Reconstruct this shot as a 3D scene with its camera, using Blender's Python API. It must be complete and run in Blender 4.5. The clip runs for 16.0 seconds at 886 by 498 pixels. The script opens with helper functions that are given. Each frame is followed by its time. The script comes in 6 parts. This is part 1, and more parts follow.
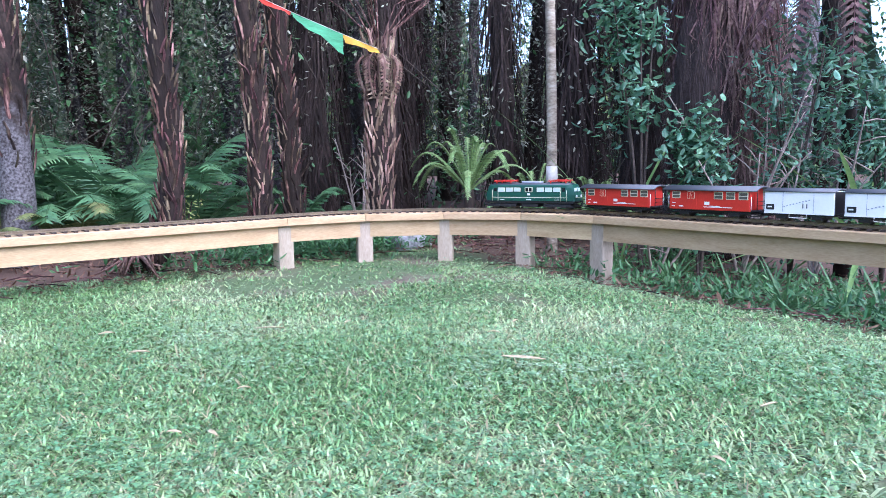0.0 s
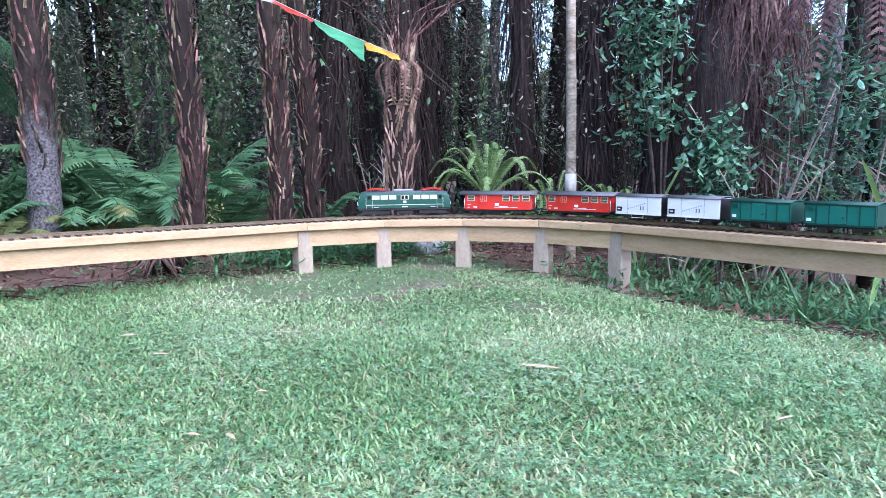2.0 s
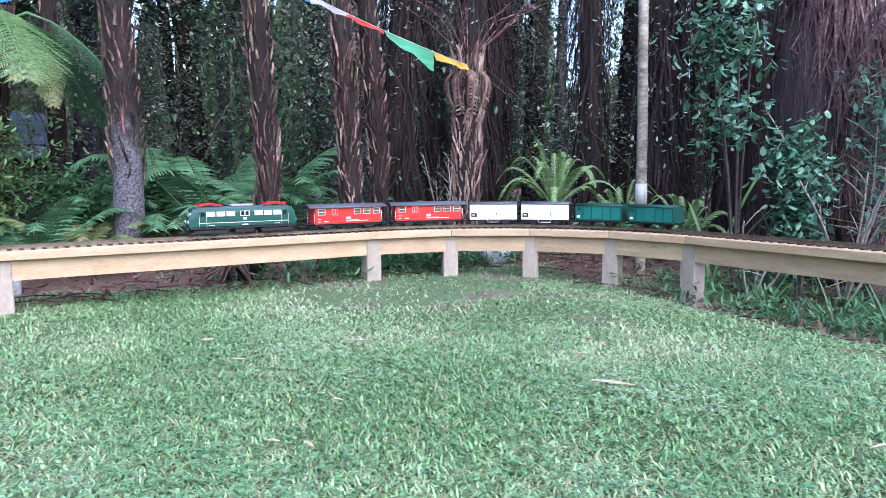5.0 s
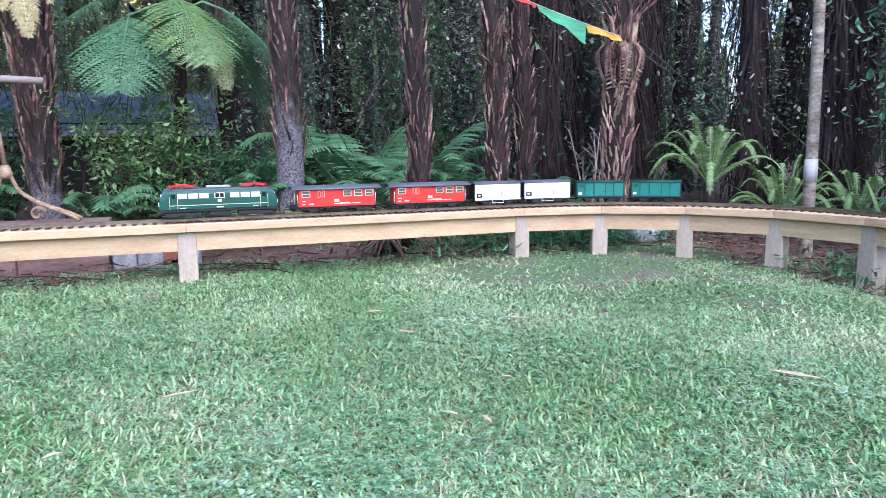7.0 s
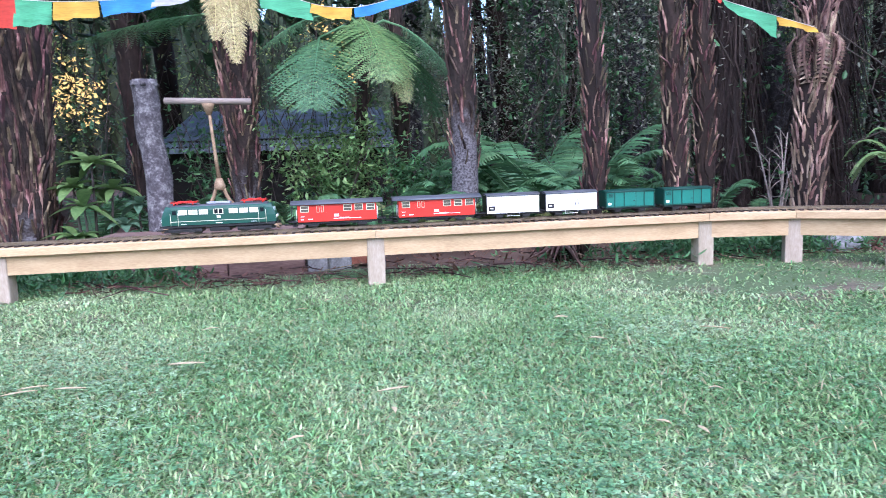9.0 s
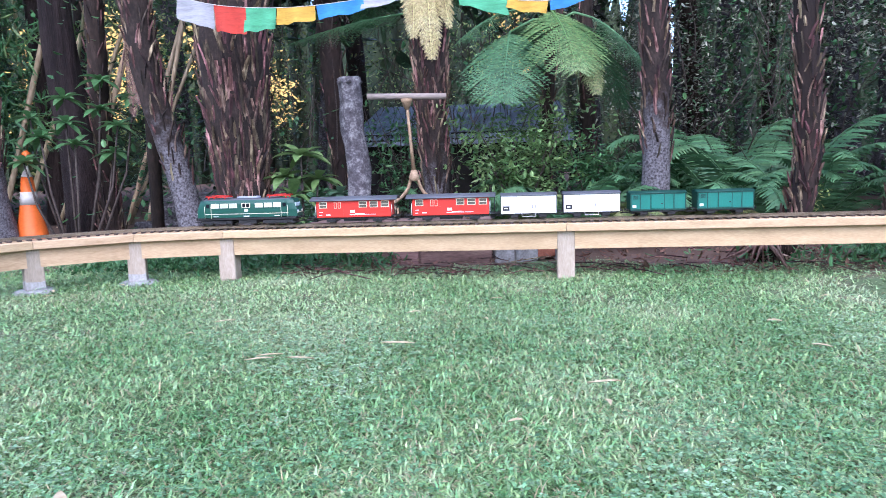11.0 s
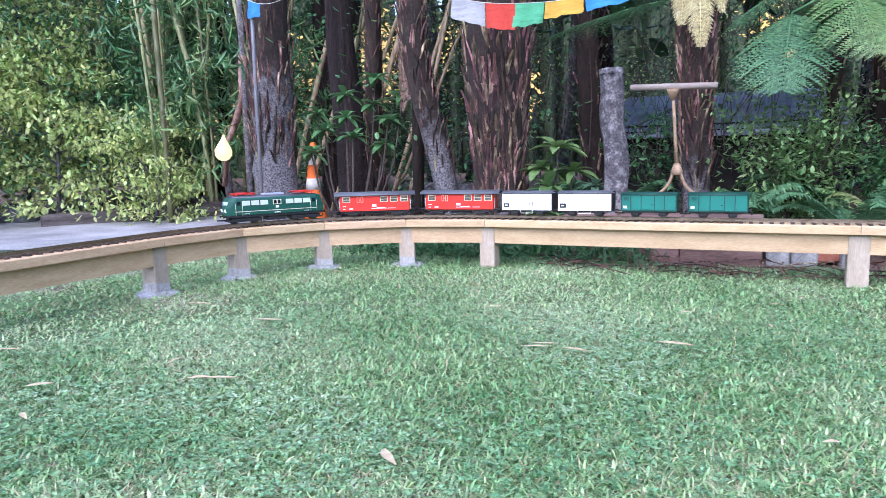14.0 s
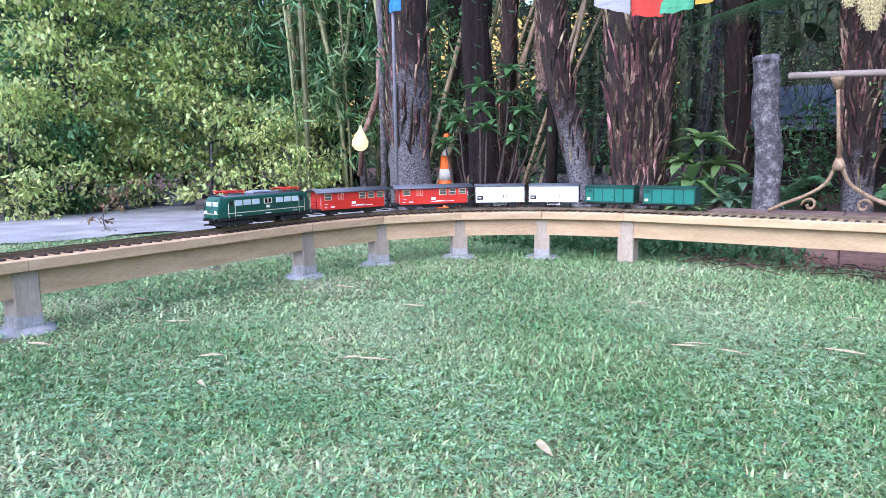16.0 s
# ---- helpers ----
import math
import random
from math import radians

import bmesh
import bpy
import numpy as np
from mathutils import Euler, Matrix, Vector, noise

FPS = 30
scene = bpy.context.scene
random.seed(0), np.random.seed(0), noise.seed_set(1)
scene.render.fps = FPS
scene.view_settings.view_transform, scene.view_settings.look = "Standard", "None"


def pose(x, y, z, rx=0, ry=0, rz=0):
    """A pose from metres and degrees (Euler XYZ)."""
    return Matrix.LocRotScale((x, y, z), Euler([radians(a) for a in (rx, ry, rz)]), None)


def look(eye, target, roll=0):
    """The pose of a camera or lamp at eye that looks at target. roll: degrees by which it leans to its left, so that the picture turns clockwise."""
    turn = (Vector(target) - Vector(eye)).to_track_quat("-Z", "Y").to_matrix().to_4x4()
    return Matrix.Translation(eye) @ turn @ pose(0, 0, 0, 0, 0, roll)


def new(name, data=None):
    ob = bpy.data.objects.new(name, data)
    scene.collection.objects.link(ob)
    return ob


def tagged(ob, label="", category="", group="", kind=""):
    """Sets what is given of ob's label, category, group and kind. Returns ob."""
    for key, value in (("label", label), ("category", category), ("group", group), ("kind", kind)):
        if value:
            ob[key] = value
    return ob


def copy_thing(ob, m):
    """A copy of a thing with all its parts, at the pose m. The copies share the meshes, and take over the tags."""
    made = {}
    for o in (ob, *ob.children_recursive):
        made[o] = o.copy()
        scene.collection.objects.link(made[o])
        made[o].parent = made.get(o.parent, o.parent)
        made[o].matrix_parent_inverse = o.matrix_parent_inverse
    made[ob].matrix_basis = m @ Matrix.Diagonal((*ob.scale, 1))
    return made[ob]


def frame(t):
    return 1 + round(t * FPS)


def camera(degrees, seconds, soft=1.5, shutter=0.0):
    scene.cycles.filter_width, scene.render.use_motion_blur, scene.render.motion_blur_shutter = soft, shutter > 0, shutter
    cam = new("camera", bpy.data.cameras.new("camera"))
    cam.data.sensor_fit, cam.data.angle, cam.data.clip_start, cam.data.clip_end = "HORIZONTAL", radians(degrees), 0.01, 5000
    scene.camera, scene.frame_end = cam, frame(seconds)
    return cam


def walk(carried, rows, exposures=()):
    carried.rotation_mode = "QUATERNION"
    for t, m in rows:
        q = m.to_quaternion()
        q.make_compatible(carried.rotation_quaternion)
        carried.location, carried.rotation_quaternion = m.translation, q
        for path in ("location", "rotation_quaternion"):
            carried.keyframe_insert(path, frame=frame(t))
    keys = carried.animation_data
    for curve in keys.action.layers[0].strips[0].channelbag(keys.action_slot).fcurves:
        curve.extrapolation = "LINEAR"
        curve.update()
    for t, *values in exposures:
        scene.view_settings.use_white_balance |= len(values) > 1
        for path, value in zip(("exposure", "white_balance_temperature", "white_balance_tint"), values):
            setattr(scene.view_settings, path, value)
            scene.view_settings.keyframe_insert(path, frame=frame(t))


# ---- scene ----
cam = camera(65.3, 16.0, soft=0.5, shutter=0.2)
PATH = [
    (0, (0.138, -0.238, 0.58), (1.357, 1.329, 0.335), -1.1),
    (0.5, (0.132, -0.241, 0.587), (1.325, 1.344, 0.335), -1.2),
    (1, (0.136, -0.246, 0.588), (1.326, 1.344, 0.349), -1.1),
    (1.5, (0.137, -0.25, 0.589), (1.315, 1.349, 0.348), -0.8),
    (2, (0.134, -0.25, 0.591), (1.311, 1.35, 0.36), -0.6),
    (2.5, (0.131, -0.247, 0.597), (1.295, 1.364, 0.371), -0.6),
    (3, (0.127, -0.248, 0.604), (1.275, 1.375, 0.39), -0.3),
    (3.5, (0.12, -0.25, 0.615), (1.254, 1.386, 0.417), -0.6),
    (6, (0.065, -0.209, 0.603), (0.967, 1.559, 0.356), -0.8),
    (6.5, (0.029, -0.198, 0.615), (0.84, 1.609, 0.342), -1.2),
    (7, (0.0, -0.198, 0.627), (0.692, 1.657, 0.345), -0.7),
    (7.5, (-0.029, -0.199, 0.623), (0.566, 1.69, 0.344), -1.3),
    (8, (-0.062, -0.197, 0.618), (0.426, 1.724, 0.344), -1.4),
    (8.5, (-0.1, -0.196, 0.624), (0.285, 1.748, 0.358), -1.5),
    (9, (-0.136, -0.198, 0.63), (0.132, 1.768, 0.378), -2.1),
    (9.5, (-0.179, -0.204, 0.635), (-0.034, 1.778, 0.41), -1.2),
    (10, (-0.212, -0.206, 0.622), (-0.192, 1.779, 0.382), -1.9),
    (12.5, (-0.349, -0.243, 0.63), (-0.859, 1.672, 0.363), -0.6),
    (13, (-0.373, -0.248, 0.628), (-0.99, 1.636, 0.367), -1.2),
    (13.5, (-0.401, -0.26, 0.637), (-1.122, 1.589, 0.394), -0.8),
    (14, (-0.425, -0.277, 0.637), (-1.253, 1.525, 0.378), -1.3),
    (14.5, (-0.444, -0.296, 0.642), (-1.364, 1.461, 0.381), -1.7),
    (15, (-0.468, -0.307, 0.637), (-1.475, 1.401, 0.372), -1.8),
    (15.5, (-0.49, -0.308, 0.632), (-1.576, 1.349, 0.359), -1.0),
    (16, (-0.501, -0.323, 0.635), (-1.627, 1.307, 0.359), -0.8),
]
walk(cam, [(t, look(eye, target, roll)) for t, eye, target, roll in PATH], [(0.0, 2.13, 5420, 22), (3.5, 2.08, 5420, 22), (7.0, 1.97, 5420, 22), (16.0, 1.93, 5450, 22)])


# ---- world and light ----
world = bpy.data.worlds.new("world")
scene.world = world
world.use_nodes = True
wn = world.node_tree
sky = wn.nodes.new("ShaderNodeTexSky")
sky.sky_type, sky.sun_disc = "NISHITA", False
sky.sun_elevation, sky.sun_rotation = radians(44), radians(177)
sky.dust_density, sky.ozone_density = 2.0, 1.5
wn.links.new(sky.outputs[0], wn.nodes["Background"].inputs[0])
wn.nodes["Background"].inputs[1].default_value = 0.15
sun = new("sun", bpy.data.lights.new("sun", "SUN"))
sun.data.energy, sun.data.angle, sun.data.color = 1.05, radians(110), (1.0, 0.97, 0.93)
sun.matrix_world = look((0.3, -6, 5.8), (0, 0, 0))


# ---- materials ----
def mat(name, colours, rough=0.8, scale=8.0, fine=60.0, bump=0.3, dist=0.01, metal=0.0, island=0.0, stretch=(1, 1, 1), objrand=0.0, coord="Object", spec=0.4):
    """Two scales of noise between two or three colours, with relief, per-piece brightness change."""
    m = bpy.data.materials.new(name)
    m.use_nodes = True
    nt = m.node_tree
    b = nt.nodes["Principled BSDF"]
    tc = nt.nodes.new("ShaderNodeTexCoord")
    mp = nt.nodes.new("ShaderNodeMapping")
    mp.inputs["Scale"].default_value = stretch
    nt.links.new(tc.outputs[coord], mp.inputs[0])
    n1 = nt.nodes.new("ShaderNodeTexNoise")
    n1.inputs["Scale"].default_value, n1.inputs["Detail"].default_value = scale, 5
    n2 = nt.nodes.new("ShaderNodeTexNoise")
    n2.inputs["Scale"].default_value, n2.inputs["Detail"].default_value = fine, 4
    for n in (n1, n2):
        nt.links.new(mp.outputs[0], n.inputs["Vector"])
    add = nt.nodes.new("ShaderNodeMath")
    add.operation = "MULTIPLY_ADD"
    add.inputs[1].default_value = 0.45
    nt.links.new(n2.outputs[0], add.inputs[0])
    sc = nt.nodes.new("ShaderNodeMath")
    sc.operation = "MULTIPLY"
    sc.inputs[1].default_value = 0.55
    nt.links.new(n1.outputs[0], sc.inputs[0])
    nt.links.new(sc.outputs[0], add.inputs[2])
    r = nt.nodes.new("ShaderNodeValToRGB")
    els = r.color_ramp.elements
    els[0].position, els[1].position = 0.34, 0.66
    els[0].color, els[1].color = (*colours[0], 1), (*colours[-1], 1)
    if len(colours) == 3:
        els.new(0.5).color = (*colours[1], 1)
    nt.links.new(add.outputs[0], r.inputs[0])
    out = r.outputs[0]
    if island or objrand:
        if island:
            g = nt.nodes.new("ShaderNodeNewGeometry")
            rnd = g.outputs["Random Per Island"]
        else:
            g = nt.nodes.new("ShaderNodeObjectInfo")
            rnd = g.outputs["Random"]
        k = island or objrand
        mr = nt.nodes.new("ShaderNodeMapRange")
        mr.inputs[3].default_value, mr.inputs[4].default_value = 1 - k, 1 + k
        nt.links.new(rnd, mr.inputs[0])
        hs = nt.nodes.new("ShaderNodeHueSaturation")
        nt.links.new(mr.outputs[0], hs.inputs["Value"])
        mh = nt.nodes.new("ShaderNodeMapRange")
        mh.inputs[3].default_value, mh.inputs[4].default_value = 0.5 - 0.06 * k, 0.5 + 0.06 * k
        mul = nt.nodes.new("ShaderNodeMath")
        mul.operation = "FRACT"
        m7 = nt.nodes.new("ShaderNodeMath")
        m7.operation = "MULTIPLY"
        m7.inputs[1].default_value = 7.3
        nt.links.new(rnd, m7.inputs[0])
        nt.links.new(m7.outputs[0], mul.inputs[0])
        nt.links.new(mul.outputs[0], mh.inputs[0])
        nt.links.new(mh.outputs[0], hs.inputs["Hue"])
        nt.links.new(out, hs.inputs["Color"])
        out = hs.outputs[0]
    nt.links.new(out, b.inputs["Base Color"])
    b.inputs["Roughness"].default_value, b.inputs["Metallic"].default_value = rough, metal
    b.inputs["Specular IOR Level"].default_value = spec
    if bump:
        bp = nt.nodes.new("ShaderNodeBump")
        bp.inputs["Strength"].default_value, bp.inputs["Distance"].default_value = bump, dist
        nt.links.new(add.outputs[0], bp.inputs["Height"])
        nt.links.new(bp.outputs[0], b.inputs["Normal"])
    return m


def leaf_mat(name, colours, rough=0.5, island=0.35, scale=3.0, clear=0.3):
    m = mat(name, colours, rough, scale, 40, 0.15, 0.003, island=island)
    nt = m.node_tree
    b = nt.nodes["Principled BSDF"]
    tr = nt.nodes.new("ShaderNodeBsdfTranslucent")
    mx = nt.nodes.new("ShaderNodeMixShader")
    mx.inputs[0].default_value = clear
    nt.links.new(b.inputs["Base Color"].links[0].from_socket, tr.inputs[0])
    nt.links.new(b.outputs[0], mx.inputs[1])
    nt.links.new(tr.outputs[0], mx.inputs[2])
    nt.links.new(mx.outputs[0], nt.nodes["Material Output"].inputs[0])
    return m


M_TIMBER = mat("pale_timber", [(0.35, 0.235, 0.125), (0.44, 0.31, 0.175), (0.51, 0.375, 0.225)], 0.7, 5, 40, 0.2, 0.002, stretch=(1, 1, 6), objrand=0.1)
M_POST = mat("post_timber", [(0.25, 0.20, 0.145), (0.345, 0.285, 0.215), (0.43, 0.37, 0.295)], 0.8, 6, 50, 0.3, 0.002, stretch=(5, 5, 0.7), objrand=0.1)
M_CONCRETE = mat("concrete", [(0.15, 0.15, 0.145), (0.26, 0.26, 0.26), (0.38, 0.38, 0.38)], 0.9, 14, 90, 0.9, 0.01)
M_COLLAR = mat("cement_stain", [(0.20, 0.185, 0.165), (0.31, 0.30, 0.285), (0.42, 0.42, 0.42)], 0.9, 20, 90, 0.5, 0.004)
M_SLEEPER = mat("sleeper_plastic", [(0.035, 0.024, 0.018), (0.07, 0.05, 0.04)], 0.7, 20, 120, 0.3, 0.001, objrand=0.2)
M_RAIL = mat("rail_brass", [(0.16, 0.12, 0.08), (0.30, 0.25, 0.18)], 0.4, 20, 120, 0.1, 0.001, metal=0.8)
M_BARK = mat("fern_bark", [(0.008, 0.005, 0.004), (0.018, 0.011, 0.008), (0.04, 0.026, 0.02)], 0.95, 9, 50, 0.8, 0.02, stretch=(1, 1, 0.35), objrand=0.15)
M_STUB = mat("frond_stub", [(0.011, 0.006, 0.004), (0.062, 0.033, 0.023), (0.30, 0.205, 0.15)], 0.85, 14, 60, 0.4, 0.006, stretch=(1, 1, 0.3), island=0.9)
M_GREYBARK = mat("lichen_bark", [(0.03, 0.026, 0.028), (0.07, 0.063, 0.068), (0.21, 0.205, 0.20)], 0.95, 22, 70, 0.9, 0.012, objrand=0.1)
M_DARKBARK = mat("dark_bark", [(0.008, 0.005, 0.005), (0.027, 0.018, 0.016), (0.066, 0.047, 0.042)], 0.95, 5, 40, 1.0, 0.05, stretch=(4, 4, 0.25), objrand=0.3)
def base_bark(h):
    """Bark that is grey with lichen up to about h metres."""
    m = mat("lichen_base_bark", [(0.008, 0.005, 0.004), (0.02, 0.013, 0.01), (0.045, 0.03, 0.024)], 0.95, 14, 60, 0.9, 0.015, stretch=(1, 1, 0.6))
    nt = m.node_tree
    b = nt.nodes["Principled BSDF"]
    brown = b.inputs["Base Color"].links[0].from_socket
    tc = nt.nodes.new("ShaderNodeTexCoord")
    sep = nt.nodes.new("ShaderNodeSeparateXYZ")
    nt.links.new(tc.outputs["Object"], sep.inputs[0])
    n = nt.nodes.new("ShaderNodeTexNoise")
    n.inputs["Scale"].default_value, n.inputs["Detail"].default_value = 14, 6
    nt.links.new(tc.outputs["Object"], n.inputs["Vector"])
    ad = nt.nodes.new("ShaderNodeMath")
    ad.operation = "MULTIPLY_ADD"
    ad.inputs[1].default_value = 0.9
    nt.links.new(n.outputs[0], ad.inputs[0])
    nt.links.new(sep.outputs[2], ad.inputs[2])
    mr = nt.nodes.new("ShaderNodeMapRange")
    mr.inputs[1].default_value, mr.inputs[2].default_value = h + 0.3, h + 0.65
    nt.links.new(ad.outputs[0], mr.inputs[0])
    r = nt.nodes.new("ShaderNodeValToRGB")
    r.color_ramp.elements[0].position, r.color_ramp.elements[1].position = 0.36, 0.66
    r.color_ramp.elements[0].color, r.color_ramp.elements[1].color = (0.035, 0.030, 0.032, 1), (0.165, 0.157, 0.165, 1)
    n2 = nt.nodes.new("ShaderNodeTexNoise")
    n2.inputs["Scale"].default_value, n2.inputs["Detail"].default_value = 70, 6
    nt.links.new(tc.outputs["Object"], n2.inputs["Vector"])
    nt.links.new(n2.outputs[0], r.inputs[0])
    mx = nt.nodes.new("ShaderNodeMixRGB")
    nt.links.new(mr.outputs[0], mx.inputs[0])
    nt.links.new(r.outputs[0], mx.inputs[1])
    nt.links.new(brown, mx.inputs[2])
    nt.links.new(mx.outputs[0], b.inputs["Base Color"])
    return m


M_WHITEBARK = mat("pale_bark", [(0.09, 0.07, 0.05), (0.25, 0.205, 0.15), (0.42, 0.38, 0.31)], 0.85, 10, 34, 0.8, 0.006, stretch=(1, 1, 2.2))
M_FERN = leaf_mat("fern_leaf", [(0.045, 0.125, 0.05), (0.08, 0.185, 0.08), (0.135, 0.26, 0.12)])
M_FERNPALE = leaf_mat("fern_leaf_pale", [(0.09, 0.14, 0.045), (0.15, 0.19, 0.065), (0.24, 0.23, 0.10)])
M_FERNLIME = leaf_mat("fern_leaf_lime", [(0.07, 0.145, 0.045), (0.125, 0.22, 0.072), (0.225, 0.31, 0.125)])
M_FERNDEAD = leaf_mat("fern_leaf_dry", [(0.038, 0.020, 0.019), (0.115, 0.066, 0.060), (0.26, 0.175, 0.155)], 0.85, island=0.6)
# Darker copy of the dry frond, with the wood's shade in its colour.
M_SHAGSHADE = leaf_mat("shaded_hanging_frond", [(0.010, 0.007, 0.006), (0.030, 0.020, 0.017), (0.068, 0.048, 0.041)], 0.85)
M_LITTER = leaf_mat("leaf_litter", [(0.10, 0.05, 0.035), (0.18, 0.10, 0.07), (0.30, 0.20, 0.14)], 0.85)
M_STUBPALE = mat("pale_frond_stub", [(0.045, 0.024, 0.018), (0.16, 0.10, 0.072), (0.36, 0.27, 0.20)], 0.85, 12, 60, 0.4, 0.006, stretch=(1, 1, 0.3), island=0.6)
M_LEAF = leaf_mat("shrub_leaf", [(0.04, 0.12, 0.045), (0.075, 0.19, 0.07), (0.13, 0.26, 0.11)], 0.4)
M_LEAFBLUE = leaf_mat("glossy_leaf", [(0.065, 0.135, 0.085), (0.12, 0.21, 0.14), (0.21, 0.31, 0.22)], 0.35)
M_LEAFGLOSS = leaf_mat("shiny_oval_leaf", [(0.055, 0.15, 0.085), (0.11, 0.235, 0.145), (0.24, 0.38, 0.26)], 0.25, island=0.5)
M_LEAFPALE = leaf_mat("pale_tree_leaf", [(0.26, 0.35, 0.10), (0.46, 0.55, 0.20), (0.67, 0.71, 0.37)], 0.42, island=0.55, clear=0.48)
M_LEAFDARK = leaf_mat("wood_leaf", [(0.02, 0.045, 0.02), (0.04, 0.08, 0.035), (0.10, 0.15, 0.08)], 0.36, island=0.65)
M_GRASS = leaf_mat("grass_blade", [(0.088, 0.215, 0.068), (0.232, 0.368, 0.155), (0.50, 0.56, 0.345)], 0.32, island=0.55, scale=1.1)
M_CLOVER = leaf_mat("clover_leaf", [(0.075, 0.20, 0.078), (0.18, 0.335, 0.16), (0.39, 0.50, 0.33)], 0.36, island=0.5, scale=1.5)
M_DRYLEAF = leaf_mat("tan_leaf", [(0.42, 0.32, 0.18), (0.58, 0.48, 0.32), (0.70, 0.63, 0.48)], 0.7, island=0.25)
M_DRYGRASS = leaf_mat("worn_grass", [(0.24, 0.27, 0.14), (0.40, 0.42, 0.25), (0.58, 0.57, 0.40)], 0.5, island=0.4)
M_STRAW = leaf_mat("dry_straw", [(0.27, 0.22, 0.12), (0.40, 0.34, 0.2), (0.52, 0.46, 0.31)], 0.8, island=0.3)
M_FERNSTRAW = leaf_mat("fern_leaf_straw", [(0.30, 0.24, 0.10), (0.46, 0.39, 0.18), (0.60, 0.53, 0.30)], 0.7)
M_TWIG = mat("twig", [(0.03, 0.022, 0.018), (0.085, 0.068, 0.056)], 0.9, 14, 60, 0.4, 0.003, objrand=0.2)
M_ROCK = mat("rock", [(0.16, 0.17, 0.18), (0.30, 0.31, 0.33), (0.45, 0.46, 0.48)], 0.9, 9, 60, 0.8, 0.02)
M_PLANK = mat("dark_plank", [(0.08, 0.048, 0.04), (0.15, 0.092, 0.078), (0.23, 0.15, 0.13)], 0.85, 6, 50, 0.4, 0.004, stretch=(0.5, 4, 4), objrand=0.2)
M_IRON = mat("rusty_iron", [(0.13, 0.08, 0.045), (0.23, 0.155, 0.09), (0.34, 0.25, 0.155)], 0.8, 20, 90, 0.4, 0.002)
M_ROOF = mat("roof_iron", [(0.09, 0.105, 0.14), (0.16, 0.18, 0.23), (0.26, 0.29, 0.35)], 0.6, 3, 30, 0.2, 0.01)
# Wall browns are lowered to near black to hold the shade.
M_SHEDSHADE = mat("shaded_shed_wall", [(0.010, 0.009, 0.008), (0.025, 0.021, 0.019)], 0.9, 3, 30, 0.3, 0.01)
# Emission and warm base colour stand in for sunlight on a small spot.
M_SUNSPOT = bpy.data.materials.new("sun_spot_glow")
M_SUNSPOT.use_nodes = True
M_SUNSPOT.node_tree.nodes["Principled BSDF"].inputs["Emission Color"].default_value = (1.0, 0.70, 0.32, 1)
M_SUNSPOT.node_tree.nodes["Principled BSDF"].inputs["Emission Strength"].default_value = 0.40
M_SUNSPOT.node_tree.nodes["Principled BSDF"].inputs["Base Color"].default_value = (0.55, 0.28, 0.08, 1)
M_ORANGE = mat("orange_plastic", [(0.55, 0.10, 0.012), (0.70, 0.15, 0.02)], 0.5, 8, 60, 0.1, 0.002)
M_BAND = mat("white_band", [(0.36, 0.34, 0.30), (0.56, 0.54, 0.49)], 0.5, 8, 60, 0.1, 0.002)
M_POLE = mat("grey_pole", [(0.19, 0.185, 0.21), (0.30, 0.29, 0.32)], 0.5, 5, 60, 0.1, 0.002, metal=0.3)
M_BAMBOO = mat("bamboo_cane", [(0.09, 0.10, 0.045), (0.20, 0.20, 0.09), (0.36, 0.33, 0.19)], 0.45, 3, 30, 0.2, 0.004, stretch=(1, 1, 0.3), objrand=0.45)
M_CANEPALE = mat("dead_cane", [(0.24, 0.17, 0.10), (0.40, 0.31, 0.20), (0.55, 0.45, 0.31)], 0.6, 4, 40, 0.2, 0.003, stretch=(1, 1, 0.3), objrand=0.2)
M_GRAVEL = mat("gravel", [(0.15, 0.145, 0.155), (0.25, 0.245, 0.255), (0.37, 0.365, 0.375)], 0.95, 2.5, 70, 0.8, 0.02)


def plain(name, c, rough=0.45, metal=0.0, k=0.12):
    return mat(name, [tuple(v * (1 - k) for v in c), tuple(min(1, v * (1 + k)) for v in c)], rough, 12, 150, 0.05, 0.001, metal=metal)


M_GREEN = plain("loco_green", (0.010, 0.066, 0.045), 0.35)
M_TEAL = plain("wagon_green", (0.014, 0.155, 0.115), 0.42)
M_TEALDARK = plain("wagon_frame_green", (0.006, 0.05, 0.036), 0.5)
M_RED = plain("coach_red", (0.52, 0.030, 0.018), 0.4)
M_WHITE = plain("wagon_white", (0.80, 0.80, 0.80), 0.4, k=0.04)
M_BLACK = plain("black_plastic", (0.012, 0.012, 0.013), 0.5)
M_GREYROOF = plain("grey_roof", (0.085, 0.09, 0.10), 0.5)
M_LIGHTGREY = plain("light_grey_paint", (0.28, 0.30, 0.36), 0.5)
M_DRYRED = leaf_mat("russet_leaf", [(0.10, 0.06, 0.035), (0.20, 0.13, 0.06), (0.32, 0.24, 0.11)], 0.6)
M_CREAM = plain("cream_line", (0.62, 0.58, 0.42), 0.5)
M_PANTO = plain("pantograph_red", (0.50, 0.03, 0.02), 0.45)
# The sky's reflection is painted into this pale pane colour.
M_SKYPANE = plain("window_sky_reflection", (0.46, 0.56, 0.60), 0.08)
M_WINDARK = plain("window_dark", (0.012, 0.014, 0.018), 0.12)
M_WINDIM = plain("window_dim", (0.10, 0.09, 0.07), 0.15)
M_MARK = plain("white_marking", (0.75, 0.75, 0.72), 0.5)
M_STEEL = plain("wheel_steel", (0.12, 0.11, 0.10), 0.4, 0.7)
